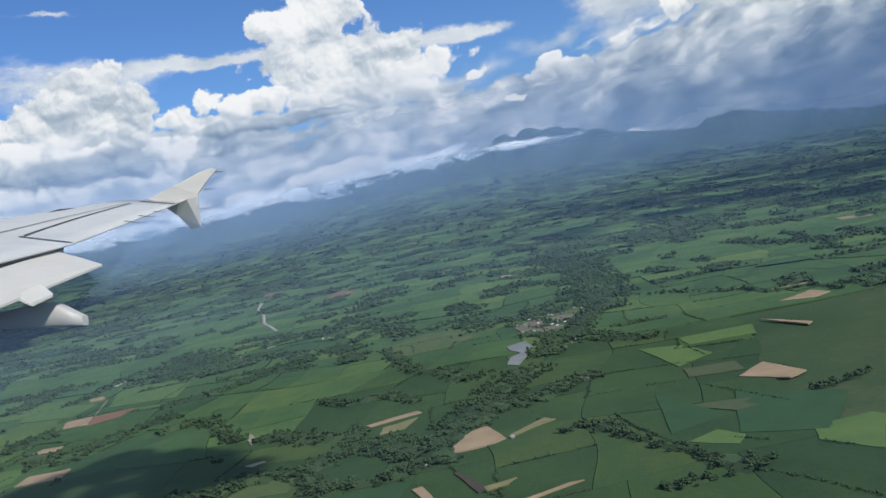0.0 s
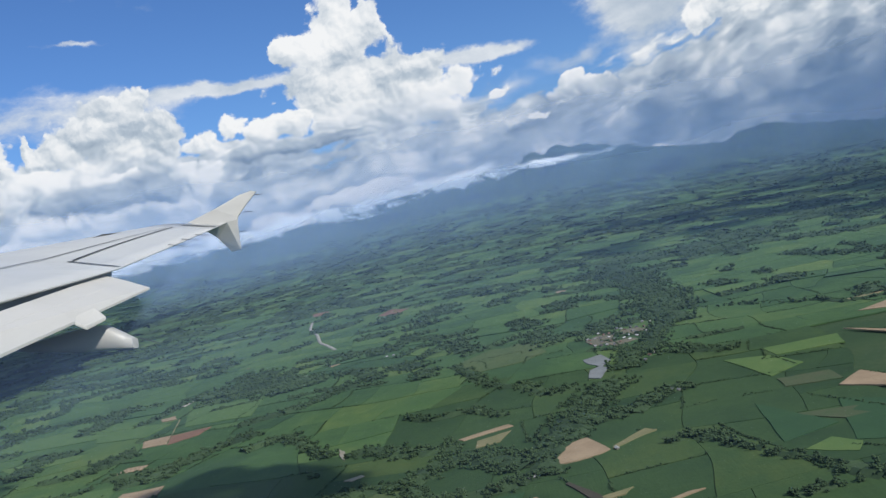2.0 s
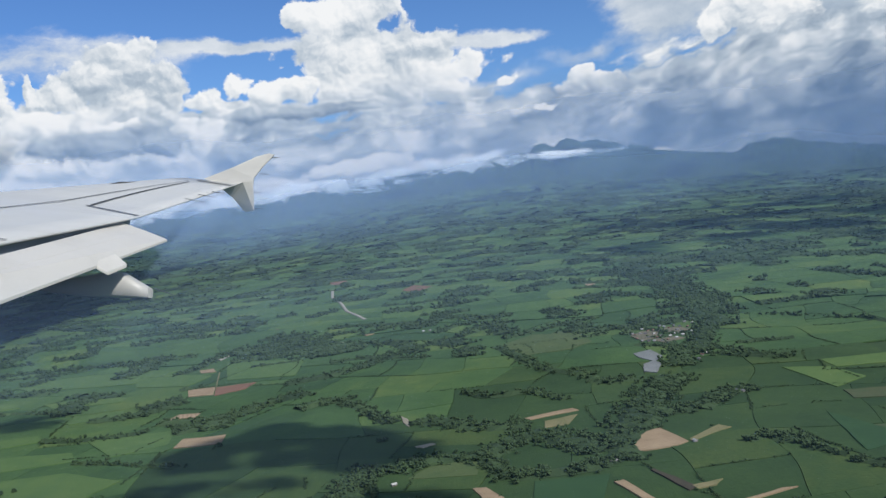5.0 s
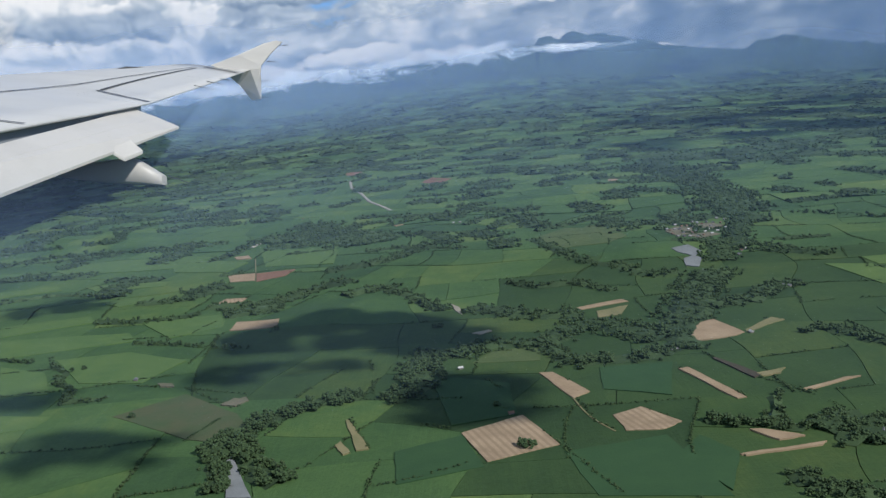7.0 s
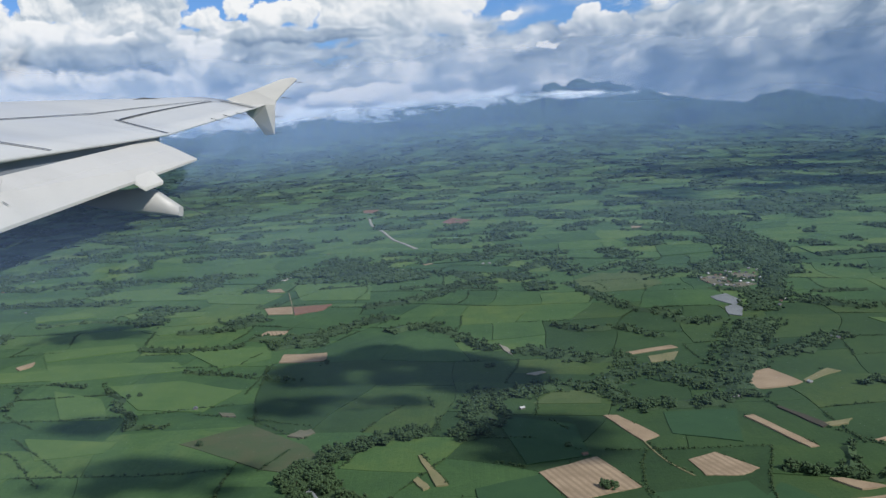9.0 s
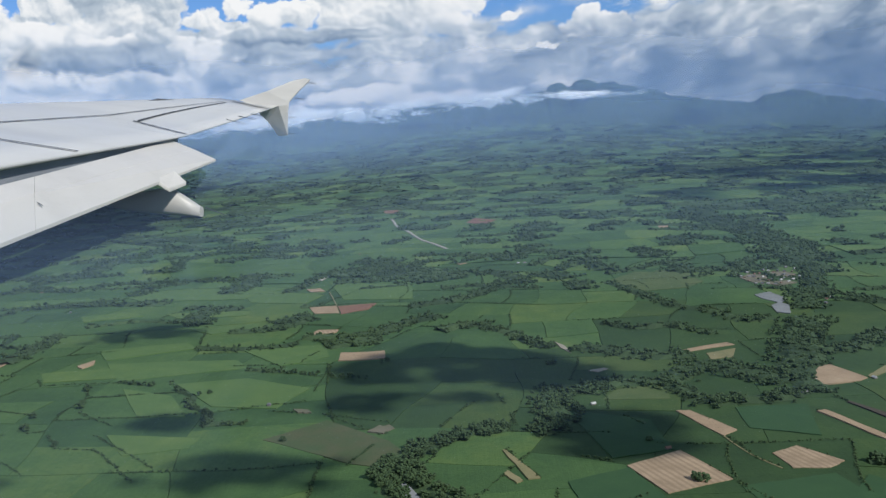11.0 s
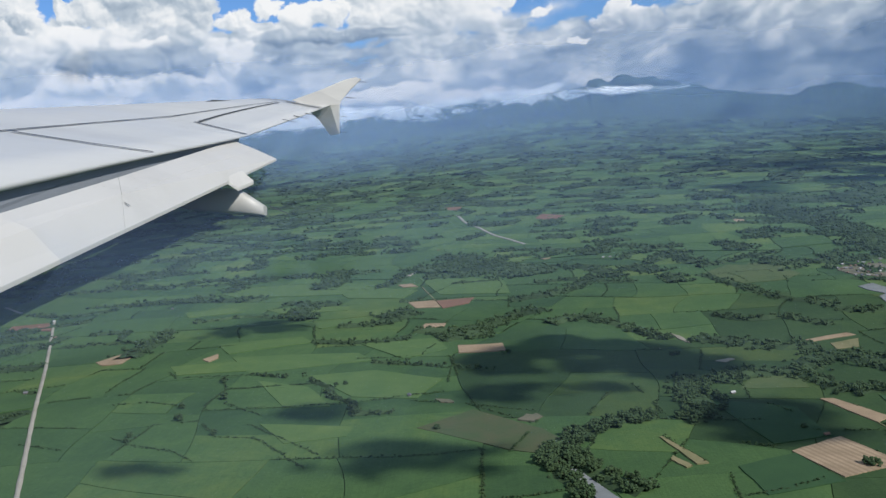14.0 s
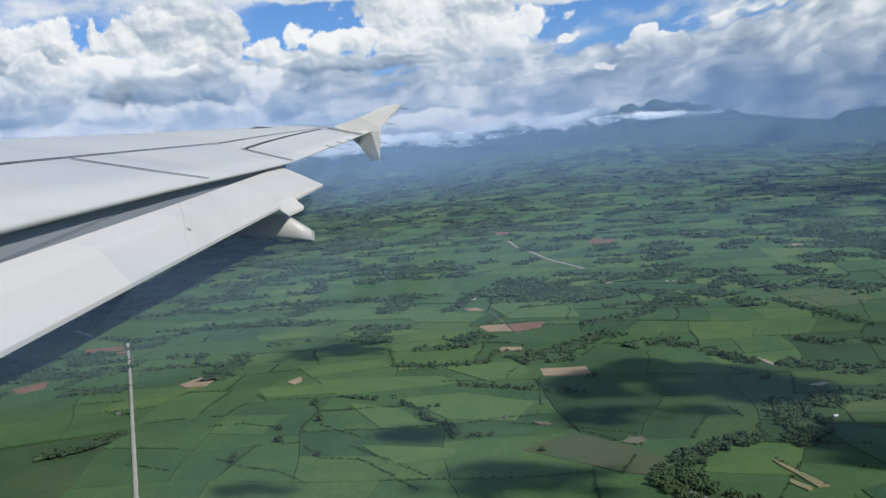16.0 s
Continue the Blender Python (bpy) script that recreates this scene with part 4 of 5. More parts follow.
belt([(-86.8, 560.3), (-69.7, 536.1)], 22)
belt([(-90.6, 508.3), (-131.8, 528.6), (-148.5, 523.3)], 8)
belt([(31, 408.8), (42, 455.6), (47, 437), (60, 484.7), (83, 539.8)], 15)
belt([(87.7, 555.2), (89.9, 608.4), (94.9, 703.7), (95.2, 814.7), (101, 918)], 30)
belt([(97.1, 957.5), (131.7, 927), (163.3, 895.9), (206.6, 927.9), (244.9, 956.1), (289.2, 964.3)], 45)
belt([(78.8, 617.5), (102.5, 593.7)], 16)
belt([(46.6, 451.4), (61.3, 434.6), (69.8, 412.2), (79.9, 401)], 7)
belt([(-50.7, 513.3), (-45.6, 495.6), (-37.1, 457.8), (-28.9, 430.9), (-14.8, 415.6), (-6.7, 389.2), (7, 393.5)], 9)
belt([(-45, 542.6), (-26.2, 554.9), (-1.5, 577.8), (15.3, 589.5)], 9)
belt([(31.7, 543.8), (51.4, 568.3), (72.4, 579.2)], 11)
belt([(-69.8, 401), (-58, 384.6), (-40, 387.3), (-25.7, 366.4)], 7)
belt([(-5.8, 504.8), (12.7, 516.7)], 5)
belt([(92.6, 545.5), (119.6, 521.4), (142.6, 486.6)], 3)
belt([(69, 449.2), (96.7, 446.9)], 4)
belt([(275.5, 1561.1), (327.3, 1397.1), (336.6, 1088), (367.3, 993.5)], 40)
belt([(45.1, 251.8), (52.3, 240.4), (57.1, 231.1)], 5)
belt([(55.5, 230.7), (59, 223.5), (62.9, 218.5)], 11)
belt([(31.5, 280.4), (38, 272.4)], 9)
belt([(37.8, 267.4), (43.7, 256.2)], 4)
belt([(38.9, 217.3), (50.6, 219.4)], 5)
belt([(43.5, 433.9), (58.3, 423.8), (68.2, 406.7), (79.1, 398.2)], 8)
belt([(97.6, 276.6), (106.8, 277.6), (120.3, 283.7)], 3)
belt([(152.6, 816.3), (209.3, 856.4), (250.2, 816.5), (284.3, 772.5), (330.6, 767.4)], 30)
belt([(210.5, 708.5), (232.5, 638.9), (257.1, 604.1), (280.8, 599.8)], 18)
belt([(222.9, 576.4), (232.1, 548.2), (255.7, 548.7)], 10)
belt([(100.9, 601.9), (94.7, 631.1), (78.3, 580.6), (83, 511)], 18)
belt([(146.2, 487.5), (151.6, 459.8), (172.3, 453.7), (176.1, 430.1)], 4)
belt([(-379.1, 271.7), (-372.3, 275.3), (-364, 280.6), (-357.6, 290.9), (-355.7, 297.9)], 6)
belt([(-378.3, 335.9), (-368.5, 328.8)], 4)
belt([(-432.7, 390.3), (-430, 415), (-416.8, 430.4)], 5)
belt([(-397.9, 451.2), (-378, 452.5), (-374.6, 432)], 5)
belt([(-474.7, 530.1), (-439.4, 510.2), (-415.8, 526.2)], 9)
belt([(-413, 539.3), (-375.3, 541.4), (-322.2, 540.5)], 10)
belt([(-401.6, 615.8), (-374.8, 611.7), (-332.3, 610.9)], 9)
belt([(-606.1, 633.8), (-550.1, 614.9), (-478.1, 602), (-439.7, 614.1)], 11)
belt([(-577.7, 717.1), (-543.3, 756), (-494.8, 768)], 14)
belt([(-473.2, 668.3), (-442.1, 687.6)], 16)
belt([(-682.5, 812.9), (-670.6, 845.6)], 30)
belt([(-479.5, 897.6), (-446.1, 934.8), (-385, 879.2)], 40)
belt([(-512.9, 478.7), (-475.1, 445.9), (-486.4, 431)], 6)
belt([(-467.4, 398.7), (-461.9, 421.9), (-444, 424.1)], 4)
belt([(33.8, 522.4), (42, 512), (43.6, 497), (56.7, 490)], 4)
belt([(22, 505), (29, 520), (40, 532), (56, 530)], 6)
belt([(22, 470), (32, 462), (42, 466)], 5)
belt([(29.4, 489.1), (41.6, 488), (52, 492)], 2)
# hedges
hedge([(-66.7, 201.1), (-60.4, 181.5), (-56.1, 169.4)])
hedge([(-102.5, 225.6), (-90, 216.3)])
hedge([(-124.4, 294.8), (-121.4, 277.4), (-119.7, 256.2)])
hedge([(-84.2, 264), (-77.1, 245.7), (-73, 231.4)])
hedge([(-15.7, 276.3), (-12.1, 262.3), (-4.7, 241.5), (3.4, 226.1), (8.3, 211.8)])
hedge([(-24.2, 256.3), (-13, 226.6)])
hedge([(16, 303), (21.7, 297.5)])
hedge([(-112.9, 185.7), (-100.9, 188.5), (-90.1, 194)])
hedge([(-181, 274.1), (-160.6, 264.3)])
hedge([(98.6, 318.7), (106.2, 297.6)])
hedge([(122.9, 393.9), (137, 369)])
hedge([(74.7, 302.9), (82.7, 284.3), (89.1, 268.2)])
hedge([(62.6, 217.7), (70.8, 204.2), (78, 187.5)])
hedge([(64.7, 245.6), (72.5, 237)])
hedge([(83.9, 368.8), (86.1, 344.7)])
hedge([(81.7, 230), (91, 213.8)])
hedge([(94, 549.7), (122.4, 525.9), (140.6, 499.2)])
hedge([(64.5, 443.8), (78.7, 444.5), (95.7, 445.3)])
hedge([(-316.6, 346), (-309.4, 334.1), (-276.9, 331.3)])
hedge([(-284, 319.4), (-275.1, 291.2), (-257.6, 275.1)])
hedge([(-276.9, 268.8), (-268.8, 255), (-253.6, 251.2)])
hedge([(-298.2, 251.9), (-278.2, 242.5), (-264.6, 227.7)])
hedge([(-330.9, 297.9), (-308.6, 299.1), (-293.2, 292.1)])
hedge([(-313.1, 263.5), (-299.1, 254.8)])
hedge([(-346.4, 261.8), (-331.1, 254.9), (-318.9, 249.4)])
hedge([(-253.6, 251.2), (-231.6, 222.6)])
hedge([(-260.2, 266.3), (-229.1, 232.7)])
hedge([(-192.2, 355.5), (-192.9, 306.5)])
hedge([(-205, 283), (-185, 276.6), (-162.6, 252.2)])
hedge([(-173.2, 369.8), (-170.7, 346.9)])
hedge([(-215.4, 342.5), (-176.1, 320.6)])
hedge([(-58.8, 238.9), (-56, 216.8), (-51.3, 208.9)])
hedge([(-62.9, 264.1), (-54, 241.8)])
hedge([(-42.4, 225), (-34.3, 211.6)])
hedge([(-75, 226), (-67.1, 201.6)])
hedge([(-124.1, 234.5), (-115.9, 209.5)])

for points, width, tall in BELTS:
    belt(points, width, tall)
for points in HEDGES:
    hedge(points)
tree(STANDING)
tagged(mesh_object("undergrowth", *UNDER, foliage), "dark green undergrowth below the trees", "undergrowth", kind="stuff")
woods.build("woodland", foliage, "dark green woodland along streams and between the fields", "woodland")
hedgerows.build("hedgerows", hedge_leaf, "thin dark green hedges along field edges", "hedge")


# ---- the wing ----
wing = new("aircraft_wing")
wing.matrix_world = Matrix.Translation((-107.56, -21.27, 91.42)) @ Matrix(((0.99778, 0.06118, 0.02627), (0.01872, 0.12096, -0.99248), (-0.06390, 0.99077, 0.11955))).to_4x4() @ Matrix.Scale(WING_SCALE, 4)
tagged(wing, "white airliner wing with lowered flap and wingtip fence", "wing")


def at(p):
    """A point of the wing, in metres aft, up and outboard."""
    return Vector((p[0], p[1], -p[2]))


def panel(name, corners, mat, thick, down=(0, -1, 0), parent=wing, label="", bevel=0.012):
    """A plate with the outline corners, thick metres deep along down, with eased edges."""
    bm = bmesh.new()
    top = [bm.verts.new(at(c)) for c in corners]
    low = [bm.verts.new(at(c) + Vector(down) * thick) for c in corners]
    n = len(corners)
    bm.faces.new(top)
    bm.faces.new(low[::-1])
    for i in range(n):
        bm.faces.new((top[i], low[i], low[(i + 1) % n], top[(i + 1) % n]))
    bmesh.ops.recalc_face_normals(bm, faces=bm.faces)
    if bevel:
        bmesh.ops.bevel(bm, geom=bm.edges[:], offset=bevel, segments=2, affect="EDGES", profile=0.6)
    return part(name, bm, mat, parent, label)


def lerp(a, b, s):
    return tuple(p + (q - p) * s for p, q in zip(a, b))


# stations from the root to the tip: trailing edge and leading edge
STATIONS = [((-3.31, 0.00, 2.94), (-10.5, -0.25, 3.2)), ((-3.37, 0.68, 6.90), (-8.4, 0.72, 7.4)), ((-3.41, 1.42, 11.30), (-6.1, 1.75, 12.0)), ((-3.02, 2.33, 15.00), (-4.3, 2.44, 15.2))]


def wing_section(te, le):
    """One closed aerofoil from trailing edge over the crest to the nose and back below."""
    chord = math.dist(te, le)
    ring = []
    for s, up in ((0, 0.0), (0.12, 0.016), (0.3, 0.042), (0.5, 0.066), (0.7, 0.080), (0.86, 0.076), (0.95, 0.050), (1.0, 0.0), (0.95, -0.03), (0.8, -0.05), (0.5, -0.055), (0.2, -0.03), (0, -0.008)):
        p = lerp(te, le, s)
        ring.append((p[0], p[1] + up * chord, p[2]))
    return ring


def build_skin():
    bm = bmesh.new()
    rings = []
    for (t0, l0), (t1, l1) in zip(STATIONS, STATIONS[1:]):
        for i in range(6):
            rings.append([bm.verts.new(at(p)) for p in wing_section(lerp(t0, t1, i / 6), lerp(l0, l1, i / 6))])
    rings.append([bm.verts.new(at(p)) for p in wing_section(*STATIONS[-1])])
    n = len(rings[0])
    for a, b in zip(rings, rings[1:]):
        for j in range(n):
            f = bm.faces.new((a[j], b[j], b[(j + 1) % n], a[(j + 1) % n]))
            f.smooth = True
    bm.faces.new(rings[0])
    bm.faces.new(rings[-1][::-1])
    bmesh.ops.recalc_face_normals(bm, faces=bm.faces)
    part("skin", bm, wing_white, wing, "white painted wing skin")


build_skin()


def on_top(d, s, lift=0.012):
    """A point on the upper skin: d metres outboard at the trailing edge, s of the chord forward."""
    for (t0, l0), (t1, l1) in zip(STATIONS, STATIONS[1:]):
        if d <= t1[2] or t1 is STATIONS[-1][0]:
            k = (d - t0[2]) / (t1[2] - t0[2])
            break
    te, le = lerp(t0, t1, k), lerp(l0, l1, k)
    chord = math.dist(te, le)
    ups = ((0, 0.0), (0.12, 0.016), (0.3, 0.042), (0.5, 0.066), (0.7, 0.080), (0.86, 0.076), (0.95, 0.050), (1.0, 0.0))
    for (s0, u0), (s1, u1) in zip(ups, ups[1:]):
        if s <= s1:
            up = u0 + (u1 - u0) * (s - s0) / (s1 - s0)
            break
    p = lerp(te, le, s)
    return (p[0], p[1] + up * chord + lift, p[2])


def seam(points, width, name="panel_gap"):
    """A dark joint between panels that follows the skin."""
    v, f = [], []
    for d, s in points:
        a, b = on_top(d, s - width / 2), on_top(d, s + width / 2)
        v += [at(a), at(b)]
    for i in range(len(points) - 1):
        f.append((2 * i, 2 * i + 2, 2 * i + 3, 2 * i + 1))
    mesh_object(name, v, f, gap_dark, wing)


def run(d0, s0, d1, s1, n=10):
    return [(d0 + (d1 - d0) * i / n, s0 + (s1 - s0) * i / n) for i in range(n + 1)]


seam(run(4.0, 0.23, 14.6, 0.47), 0.009)
seam(run(11.4, 0.26, 14.5, 0.42), 0.016)
seam(run(11.35, 0.0, 11.4, 0.26, 4), 0.5 * 0.02)


def cross_seam(d, s0, s1, wide):
    v = []
    for i in range(7):
        s = s0 + (s1 - s0) * i / 6
        v += [at(on_top(d - wide, s)), at(on_top(d + wide, s))]
    mesh_object("panel_gap", v, [(2 * i, 2 * i + 1, 2 * i + 3, 2 * i + 2) for i in range(6)], gap_dark, wing)


cross_seam(7.88, 0.0, 0.30, 0.025)
cross_seam(11.33, 0.0, 0.27, 0.02)
cross_seam(14.75, 0.0, 0.42, 0.03)

panel("slat_end", [on_top(13.3, 0.74, 0.0), on_top(13.6, 0.77, 0.025), on_top(13.95, 0.74, 0.0), on_top(13.6, 0.72, 0.01)], gap_dark, 0.02, bevel=0, label="dark end of the leading edge slat")

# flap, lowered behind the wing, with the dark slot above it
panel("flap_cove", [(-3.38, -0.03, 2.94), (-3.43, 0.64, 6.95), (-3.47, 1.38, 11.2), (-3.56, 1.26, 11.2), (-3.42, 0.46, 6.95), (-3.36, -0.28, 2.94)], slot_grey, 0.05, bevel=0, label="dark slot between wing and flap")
for inner, outer, front, back in (((2.6, 2.45, 2.3), (6.7, 6.3, 6.0), ((-3.10, -0.22), (-2.93, -0.36), (-2.80, -0.55)), ((-3.23, 0.54), (-3.05, 0.39), (-2.91, 0.13))),
                                  ((6.7, 6.3, 6.0), (11.0, 11.0, 11.0), ((-3.23, 0.54), (-3.05, 0.39), (-2.91, 0.13)), ((-3.49, 1.32), (-3.22, 1.21), (-2.96, 1.09)))):
    a, b, c = ((*front[k], inner[k]) for k in range(3))
    d, e, f = ((*back[k], outer[k]) for k in range(3))
    panel("flap_front", [a, d, e, b], flap_white, 0.08, label="cream white flap front panel", bevel=0.006)
    panel("flap_rear", [b, e, f, c], flap_white, 0.03, label="cream white flap trailing panel", bevel=0.005)
panel("flap_tab", [(-2.93, 0.80, 9.20), (-2.78, 0.68, 9.10), (-2.86, 0.59, 8.80), (-2.98, 0.68, 8.70)], flap_white, 0.04)


def rounded(c):
    return math.copysign(abs(c) ** 0.42, c)


def fairing(name, rings, mat, label):
    """A canoe-shaped fairing from rings of aft, middle height, half height and half width, outboard place."""
    bm = bmesh.new()
    loops = []
    for a, mid, high, wide, out_ in rings:
        loops.append([bm.verts.new(at((a, mid + high * rounded(math.sin(q)), out_ + wide * rounded(math.cos(q))))) for q in (k * math.pi / 6 for k in range(12))])
    for p, q in zip(loops, loops[1:]):
        for j in range(12):
            f = bm.faces.new((p[j], q[j], q[(j + 1) % 12], p[(j + 1) % 12]))
            f.smooth = True
    bm.faces.new(loops[0])
    bm.faces.new(loops[-1][::-1])
    bmesh.ops.recalc_face_normals(bm, faces=bm.faces)
    part(name, bm, mat, wing, label)


fairing("flap_track_fairing", [(-4.25, 0.55, 0.02, 0.02, 10.2), (-4.07, 0.545, 0.05, 0.06, 10.2), (-3.72, 0.535, 0.105, 0.14, 10.2), (-3.33, 0.535, 0.145, 0.17, 10.2), (-3.22, 0.525, 0.145, 0.17, 10.2), (-3.05, 0.465, 0.095, 0.13, 10.2), (-2.92, 0.42, 0.055, 0.09, 10.2)],
        fairing_grey, "grey white canoe fairing below the flap")

panel("wingtip_fence", [(-3.58, 2.47, 15.10), (-3.14, 2.64, 15.20), (-2.74, 2.84, 15.35), (-2.54, 2.89, 15.40), (-2.45, 2.86, 15.40), (-2.65, 2.65, 15.35), (-2.79, 2.47, 15.30), (-2.82, 2.28, 15.30), (-3.08, 2.29, 15.15)], flap_white, 0.05, (0.1, -0.1, 1), label="upper wingtip fence", bevel=0.008)
panel("lower_fence", [(-3.25, 2.25, 15.00), (-2.93, 2.37, 15.10), (-2.81, 2.42, 15.30), (-2.83, 1.93, 15.40), (-2.99, 1.91, 15.40), (-3.14, 2.14, 15.20)], fairing_grey, 0.05, (0.1, 0, 1), label="lower wingtip fence", bevel=0.008)
for a, b in (((-3.30, 1.86, 13.0), (-3.02, 1.79, 13.0)), ((-3.22, 1.97, 13.4), (-2.97, 1.91, 13.4)), ((-3.12, 2.06, 13.8), (-2.92, 2.02, 13.8)), ((-2.72, 2.56, 15.4), (-2.56, 2.54, 15.4)), ((-2.85, 2.24, 15.4), (-2.70, 2.23, 15.4)), ((-2.85, 1.97, 15.4), (-2.70, 1.96, 15.4)), ((-2.50, 2.82, 15.4), (-2.36, 2.81, 15.4)), ((-2.88, 0.48, 10.2), (-2.66, 0.39, 10.2))):
    panel("static_wick", [a, lerp(a, b, 1.0), (b[0], b[1] - 0.008, b[2]), (a[0], a[1] - 0.012, a[2])], gap_dark, 0.012, (0, 0, 1), bevel=0)


def mark(centre, along, across, size):
    """A small dark stencil mark on the flap."""
    c, u, v = Vector(centre), Vector(along).normalized() * size, Vector(across).normalized() * size * 0.35
    panel("stencil_mark", [tuple(c - u - v), tuple(c + u - v), tuple(c + u + v), tuple(c - u + v)], gap_dark, 0.004, bevel=0)


mark((-2.99, 0.315, 6.25), (0.1, -0.1, 0.2), (0.2, -0.16, 0), 0.02)
mark((-3.36, 0.99, 9.0), (0.1, -0.1, 0.2), (0.2, -0.16, 0), 0.02)


# ---- haze sheets and clouds ----
def haze_sheet_material(name, colour, density):
    """Bluish sheet that imitates aerial haze: mostly clear, scattering a little daylight; none at the ground and at its
    top.
    """
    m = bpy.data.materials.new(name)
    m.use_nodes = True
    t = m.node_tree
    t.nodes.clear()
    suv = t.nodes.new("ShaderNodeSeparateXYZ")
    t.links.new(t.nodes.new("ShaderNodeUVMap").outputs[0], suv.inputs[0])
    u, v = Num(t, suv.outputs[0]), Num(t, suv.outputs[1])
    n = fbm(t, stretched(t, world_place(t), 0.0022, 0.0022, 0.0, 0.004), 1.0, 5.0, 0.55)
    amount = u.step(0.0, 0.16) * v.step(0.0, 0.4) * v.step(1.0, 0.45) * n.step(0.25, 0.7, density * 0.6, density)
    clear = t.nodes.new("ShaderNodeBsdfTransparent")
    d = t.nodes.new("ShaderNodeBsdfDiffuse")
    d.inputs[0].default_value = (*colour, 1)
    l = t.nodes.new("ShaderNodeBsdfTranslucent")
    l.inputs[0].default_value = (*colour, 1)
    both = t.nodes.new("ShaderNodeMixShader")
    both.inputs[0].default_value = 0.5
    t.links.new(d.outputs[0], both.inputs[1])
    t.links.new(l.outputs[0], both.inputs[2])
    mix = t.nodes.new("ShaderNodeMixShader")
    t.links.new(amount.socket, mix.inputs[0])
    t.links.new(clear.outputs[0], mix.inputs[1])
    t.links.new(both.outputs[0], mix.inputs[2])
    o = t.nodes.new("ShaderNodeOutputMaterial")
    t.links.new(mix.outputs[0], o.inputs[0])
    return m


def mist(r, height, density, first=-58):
    """A translucent curtain standing in for aerial haze over the land, r out, from the bearing first on."""
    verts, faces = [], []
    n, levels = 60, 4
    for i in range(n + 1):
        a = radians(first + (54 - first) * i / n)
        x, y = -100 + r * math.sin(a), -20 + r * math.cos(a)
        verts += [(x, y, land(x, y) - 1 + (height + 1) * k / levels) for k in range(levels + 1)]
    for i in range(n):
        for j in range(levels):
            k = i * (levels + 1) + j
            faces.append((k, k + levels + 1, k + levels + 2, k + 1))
    ob = mesh_object("mist_bank", verts, faces, haze_sheet_material("mist", (0.40, 0.60, 0.98), density), smooth_faces=True)
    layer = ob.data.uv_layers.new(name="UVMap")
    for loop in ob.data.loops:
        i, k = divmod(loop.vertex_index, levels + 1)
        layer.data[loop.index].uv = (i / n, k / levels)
    tagged(ob, "translucent bluish sheet imitating aerial haze over the plain", "mist", kind="structure")


# sheets at growing distances build up the haze of the air by their colour
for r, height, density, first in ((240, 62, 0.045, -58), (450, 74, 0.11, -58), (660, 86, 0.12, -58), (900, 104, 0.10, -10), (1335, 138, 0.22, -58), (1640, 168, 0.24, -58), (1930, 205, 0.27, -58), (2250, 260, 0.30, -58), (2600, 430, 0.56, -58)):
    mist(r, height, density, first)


def bank_material(name, low, high, seed):
    """Ragged white cloud between two heights, thinning to nothing at its edges."""
    m = bpy.data.materials.new(name)
    m.use_nodes = True
    t = m.node_tree
    t.nodes.clear()
    sep = t.nodes.new("ShaderNodeSeparateXYZ")
    t.links.new(world_place(t), sep.inputs[0])
    x, z = Num(t, sep.outputs[0]), Num(t, sep.outputs[2])
    uv = t.nodes.new("ShaderNodeUVMap").outputs[0]
    suv = t.nodes.new("ShaderNodeSeparateXYZ")
    t.links.new(uv, suv.inputs[0])
    u, v = Num(t, suv.outputs[0]), Num(t, suv.outputs[1])
    n = fbm(t, vec(t, x * 0.009, z * 0.020, seed), 1.0, 7.0, 0.6, 0.5)
    body = v.step(0.0, 0.45) * v.step(1.0, 0.55) * u.step(0.0, 0.12) * u.step(1.0, 0.88)
    amount = (n - 0.5) * 4.2 + body * 1.0
    amount = (amount - 0.35).op("MULTIPLY", 1.8, clamp=True) * 0.92
    clear = t.nodes.new("ShaderNodeBsdfTransparent")
    d = t.nodes.new("ShaderNodeBsdfDiffuse")
    d.inputs[0].default_value = (0.9, 0.92, 0.95, 1)
    l = t.nodes.new("ShaderNodeBsdfTranslucent")
    l.inputs[0].default_value = (0.9, 0.92, 0.95, 1)
    both = t.nodes.new("ShaderNodeAddShader")
    t.links.new(d.outputs[0], both.inputs[0])
    t.links.new(l.outputs[0], both.inputs[1])
    mix = t.nodes.new("ShaderNodeMixShader")
    t.links.new(amount.socket, mix.inputs[0])
    t.links.new(clear.outputs[0], mix.inputs[1])
    t.links.new(both.outputs[0], mix.inputs[2])
    o = t.nodes.new("ShaderNodeOutputMaterial")
    t.links.new(mix.outputs[0], o.inputs[0])
    return m


def cloud_bank(r, a0, a1, low0, low1, high0, high1, seed):
    """A long bank of cloud against the slope; its lower and upper edge in degrees over the eye at both ends."""
    n = 50
    verts, faces = [], []
    for i in range(n + 1):
        s = i / n
        a = radians(a0 + (a1 - a0) * s)
        bulge = r + 40 * math.sin(s * 9 + seed)
        x, y = -100 + bulge * math.sin(a), -20 + bulge * math.cos(a)
        for k in range(4):
            el = (low0 + (low1 - low0) * s) * (1 - k / 3) + (high0 + (high1 - high0) * s) * k / 3
            verts.append((x, y - 18 * math.sin(k * 1.05), 88 + r * math.tan(radians(el))))
    for i in range(n):
        for k in range(3):
            j = i * 4 + k
            faces.append((j, j + 4, j + 5, j + 1))
    ob = mesh_object("cloud_bank", verts, faces, bank_material("cloud_bank", 0, 1, seed), smooth_faces=True)
    layer = ob.data.uv_layers.new(name="UVMap")
    for loop in ob.data.loops:
        i, k = divmod(loop.vertex_index, 4)
        layer.data[loop.index].uv = (i / n, k / 3)
    tagged(ob, "ragged bank of white cloud lying against the mountain side", "cloud", "clouds")


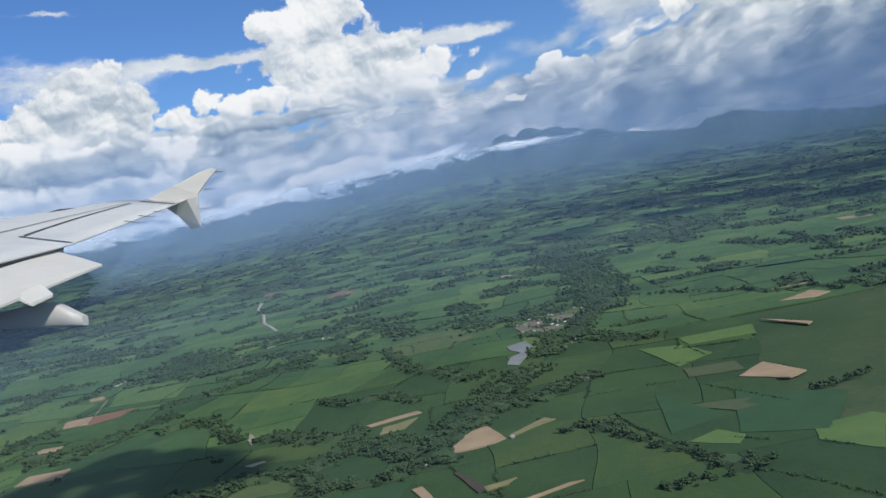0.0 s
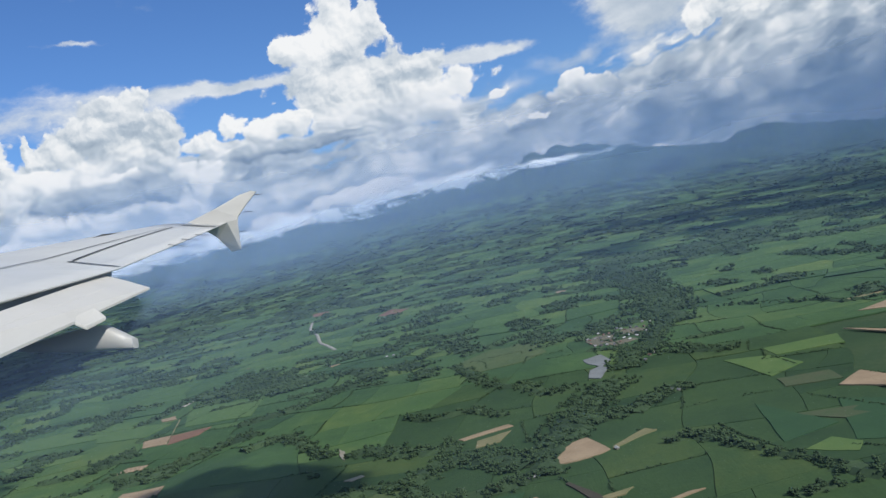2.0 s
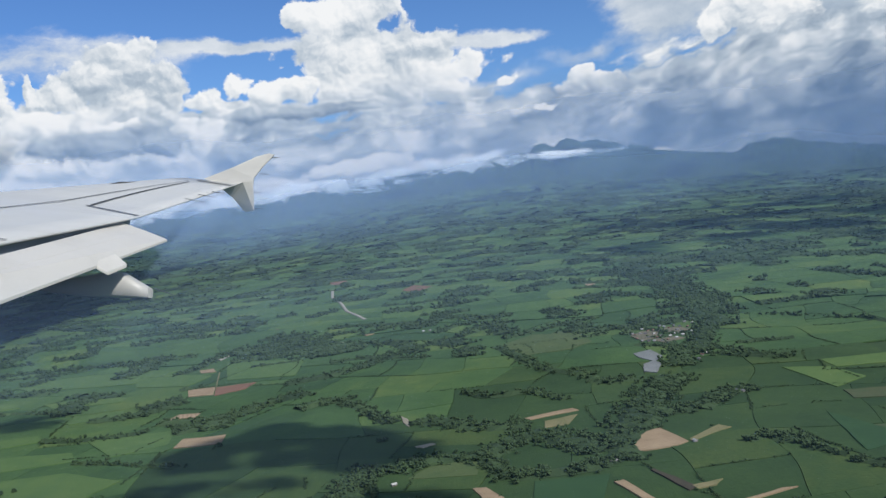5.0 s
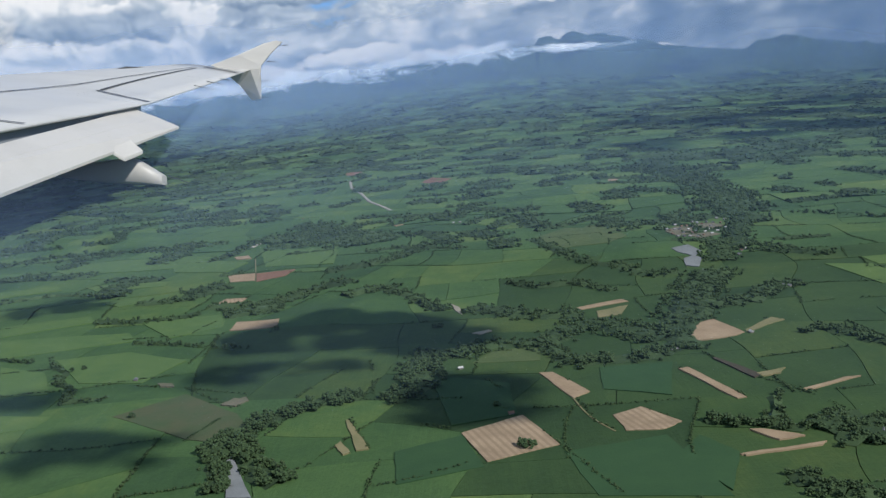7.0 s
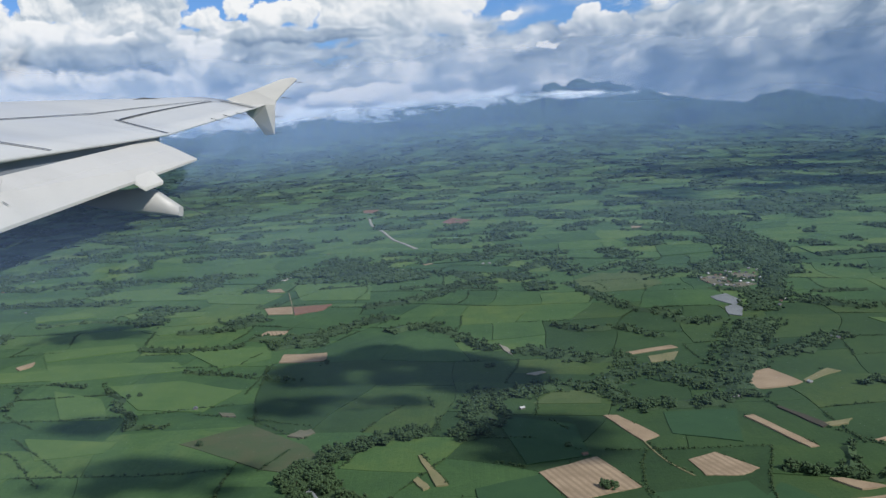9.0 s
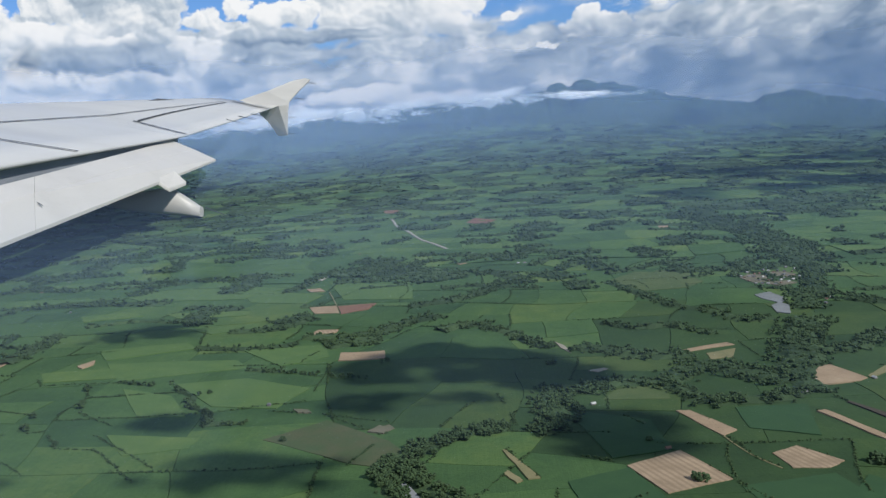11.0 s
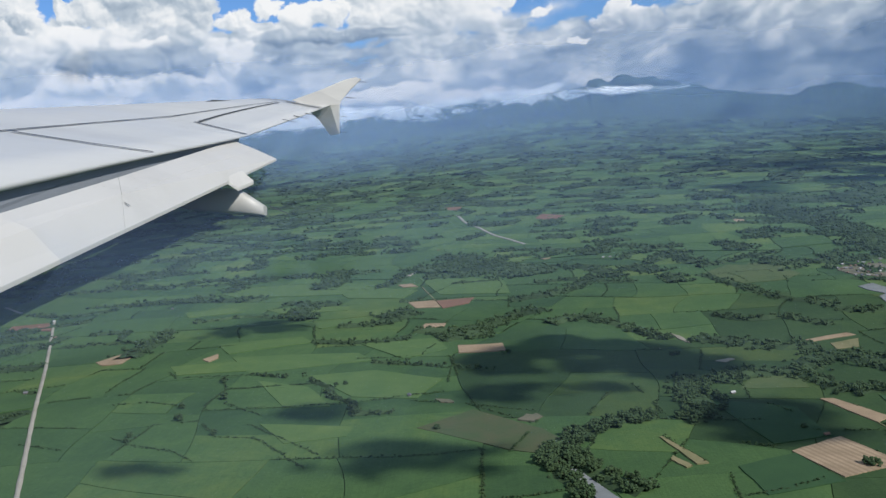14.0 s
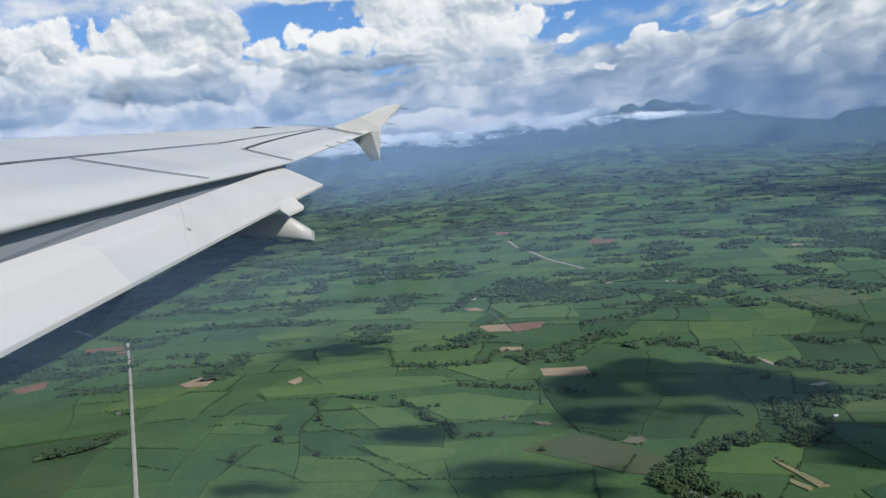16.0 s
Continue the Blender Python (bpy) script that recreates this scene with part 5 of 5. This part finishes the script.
cloud_bank(3450, -32, 5.5, 0.2, 1.7, 2.0, 3.2, 3.0)
cloud_bank(3450, 2.5, 11.5, 1.75, 1.9, 2.75, 2.35, 8.0)


def cloud_material():
    m, t, bsdf = material("cloud_white", 1.0)
    bsdf.inputs["Specular IOR Level"].default_value = 0.0
    bsdf.inputs["Base Color"].default_value = (0.92, 0.93, 0.95, 1)
    n = fbm(t, world_place(t), 0.02, 6.0, 0.65)
    t.links.new(ramp(t, n, (0.3, (0.85, 0.87, 0.9)), (0.7, (0.95, 0.95, 0.95))), bsdf.inputs["Base Color"])
    bump(t, bsdf, n, 0.8, 12.0)
    return m


cloud_white = cloud_material()


def cumulus(name, x, y, z, length, depth, height, seed, label, turn=0.0, lumps=26):
    """A flat-bottomed heap of lumpy puffs in one mesh."""
    rng = random.Random(seed)
    bm = bmesh.new()
    for i in range(lumps):
        u, w = rng.uniform(-1, 1), rng.uniform(-1, 1)
        swell = max(0.15, 1 - u * u * 0.9 - w * w * 0.6)
        s = height * rng.uniform(0.35, 0.7) * (0.4 + 0.6 * swell)
        m = Matrix.Translation((u * length / 2, w * depth / 2, height * swell * rng.uniform(0.0, 0.55))) @ Matrix.Diagonal((s * rng.uniform(1.0, 1.9), s * rng.uniform(1.0, 1.6), s * 0.8, 1))
        bmesh.ops.create_icosphere(bm, subdivisions=2, radius=1.0, matrix=m)
    for v in bm.verts:
        n = noise.fractal(v.co / height * 2.2 + Vector((seed, 0, 0)), 0.9, 2.1, 5)
        v.co += v.normal * n * height * 0.16
        if v.co.z < -height * 0.12:
            v.co.z = -height * 0.12 + (v.co.z + height * 0.12) * 0.2
    for f in bm.faces:
        f.smooth = True
    me = bpy.data.meshes.new(name)
    bm.to_mesh(me)
    bm.free()
    me.materials.append(cloud_white)
    ob = new(name, me)
    ob.matrix_world = pose(x, y, z, 0, 0, turn)
    tagged(ob, label, "cloud", "clouds")


def shade_cloud(x, y, length, depth, seed, turn=0.0, height=430):
    """A small fair-weather cloud overhead, whose shadow falls on the fields at x, y."""
    k = height / SUN_WAY.z
    cumulus("cumulus_cloud", x + SUN_WAY.x * k, y + SUN_WAY.y * k, height, length, depth, max(6, depth * 0.35), seed, "small white cumulus cloud drifting over the fields", turn, 22)


shade_cloud(-144, 338, 78, 58, 1, 10)
shade_cloud(-104, 320, 46, 40, 7, 30)
shade_cloud(-168, 287, 36, 24, 5, 0)
shade_cloud(-136, 292, 24, 12, 9, 0)
shade_cloud(-203, 226, 62, 26, 2, -10)
shade_cloud(-241, 277, 30, 16, 6, 0)
shade_cloud(-302, 442, 58, 34, 3, 5)
shade_cloud(-88, 245, 32, 44, 4, 0)
shade_cloud(-286, 230, 26, 10, 8, 0)


def cloud_deck(x, y, length, depth, seed, height):
    """A wide layer of cloud, added out of view, that keeps the sun from the far slopes and plain."""
    k = height / SUN_WAY.z
    cumulus("cloud_deck", x + SUN_WAY.x * k, y + SUN_WAY.y * k, height, length, depth, 90, seed, "broad layer of cloud out of view that shades the far land", 0, 60)


cloud_deck(100, 3500, 4200, 2100, 11, 1700)
cloud_deck(760, 1350, 1300, 1000, 12, 1500)
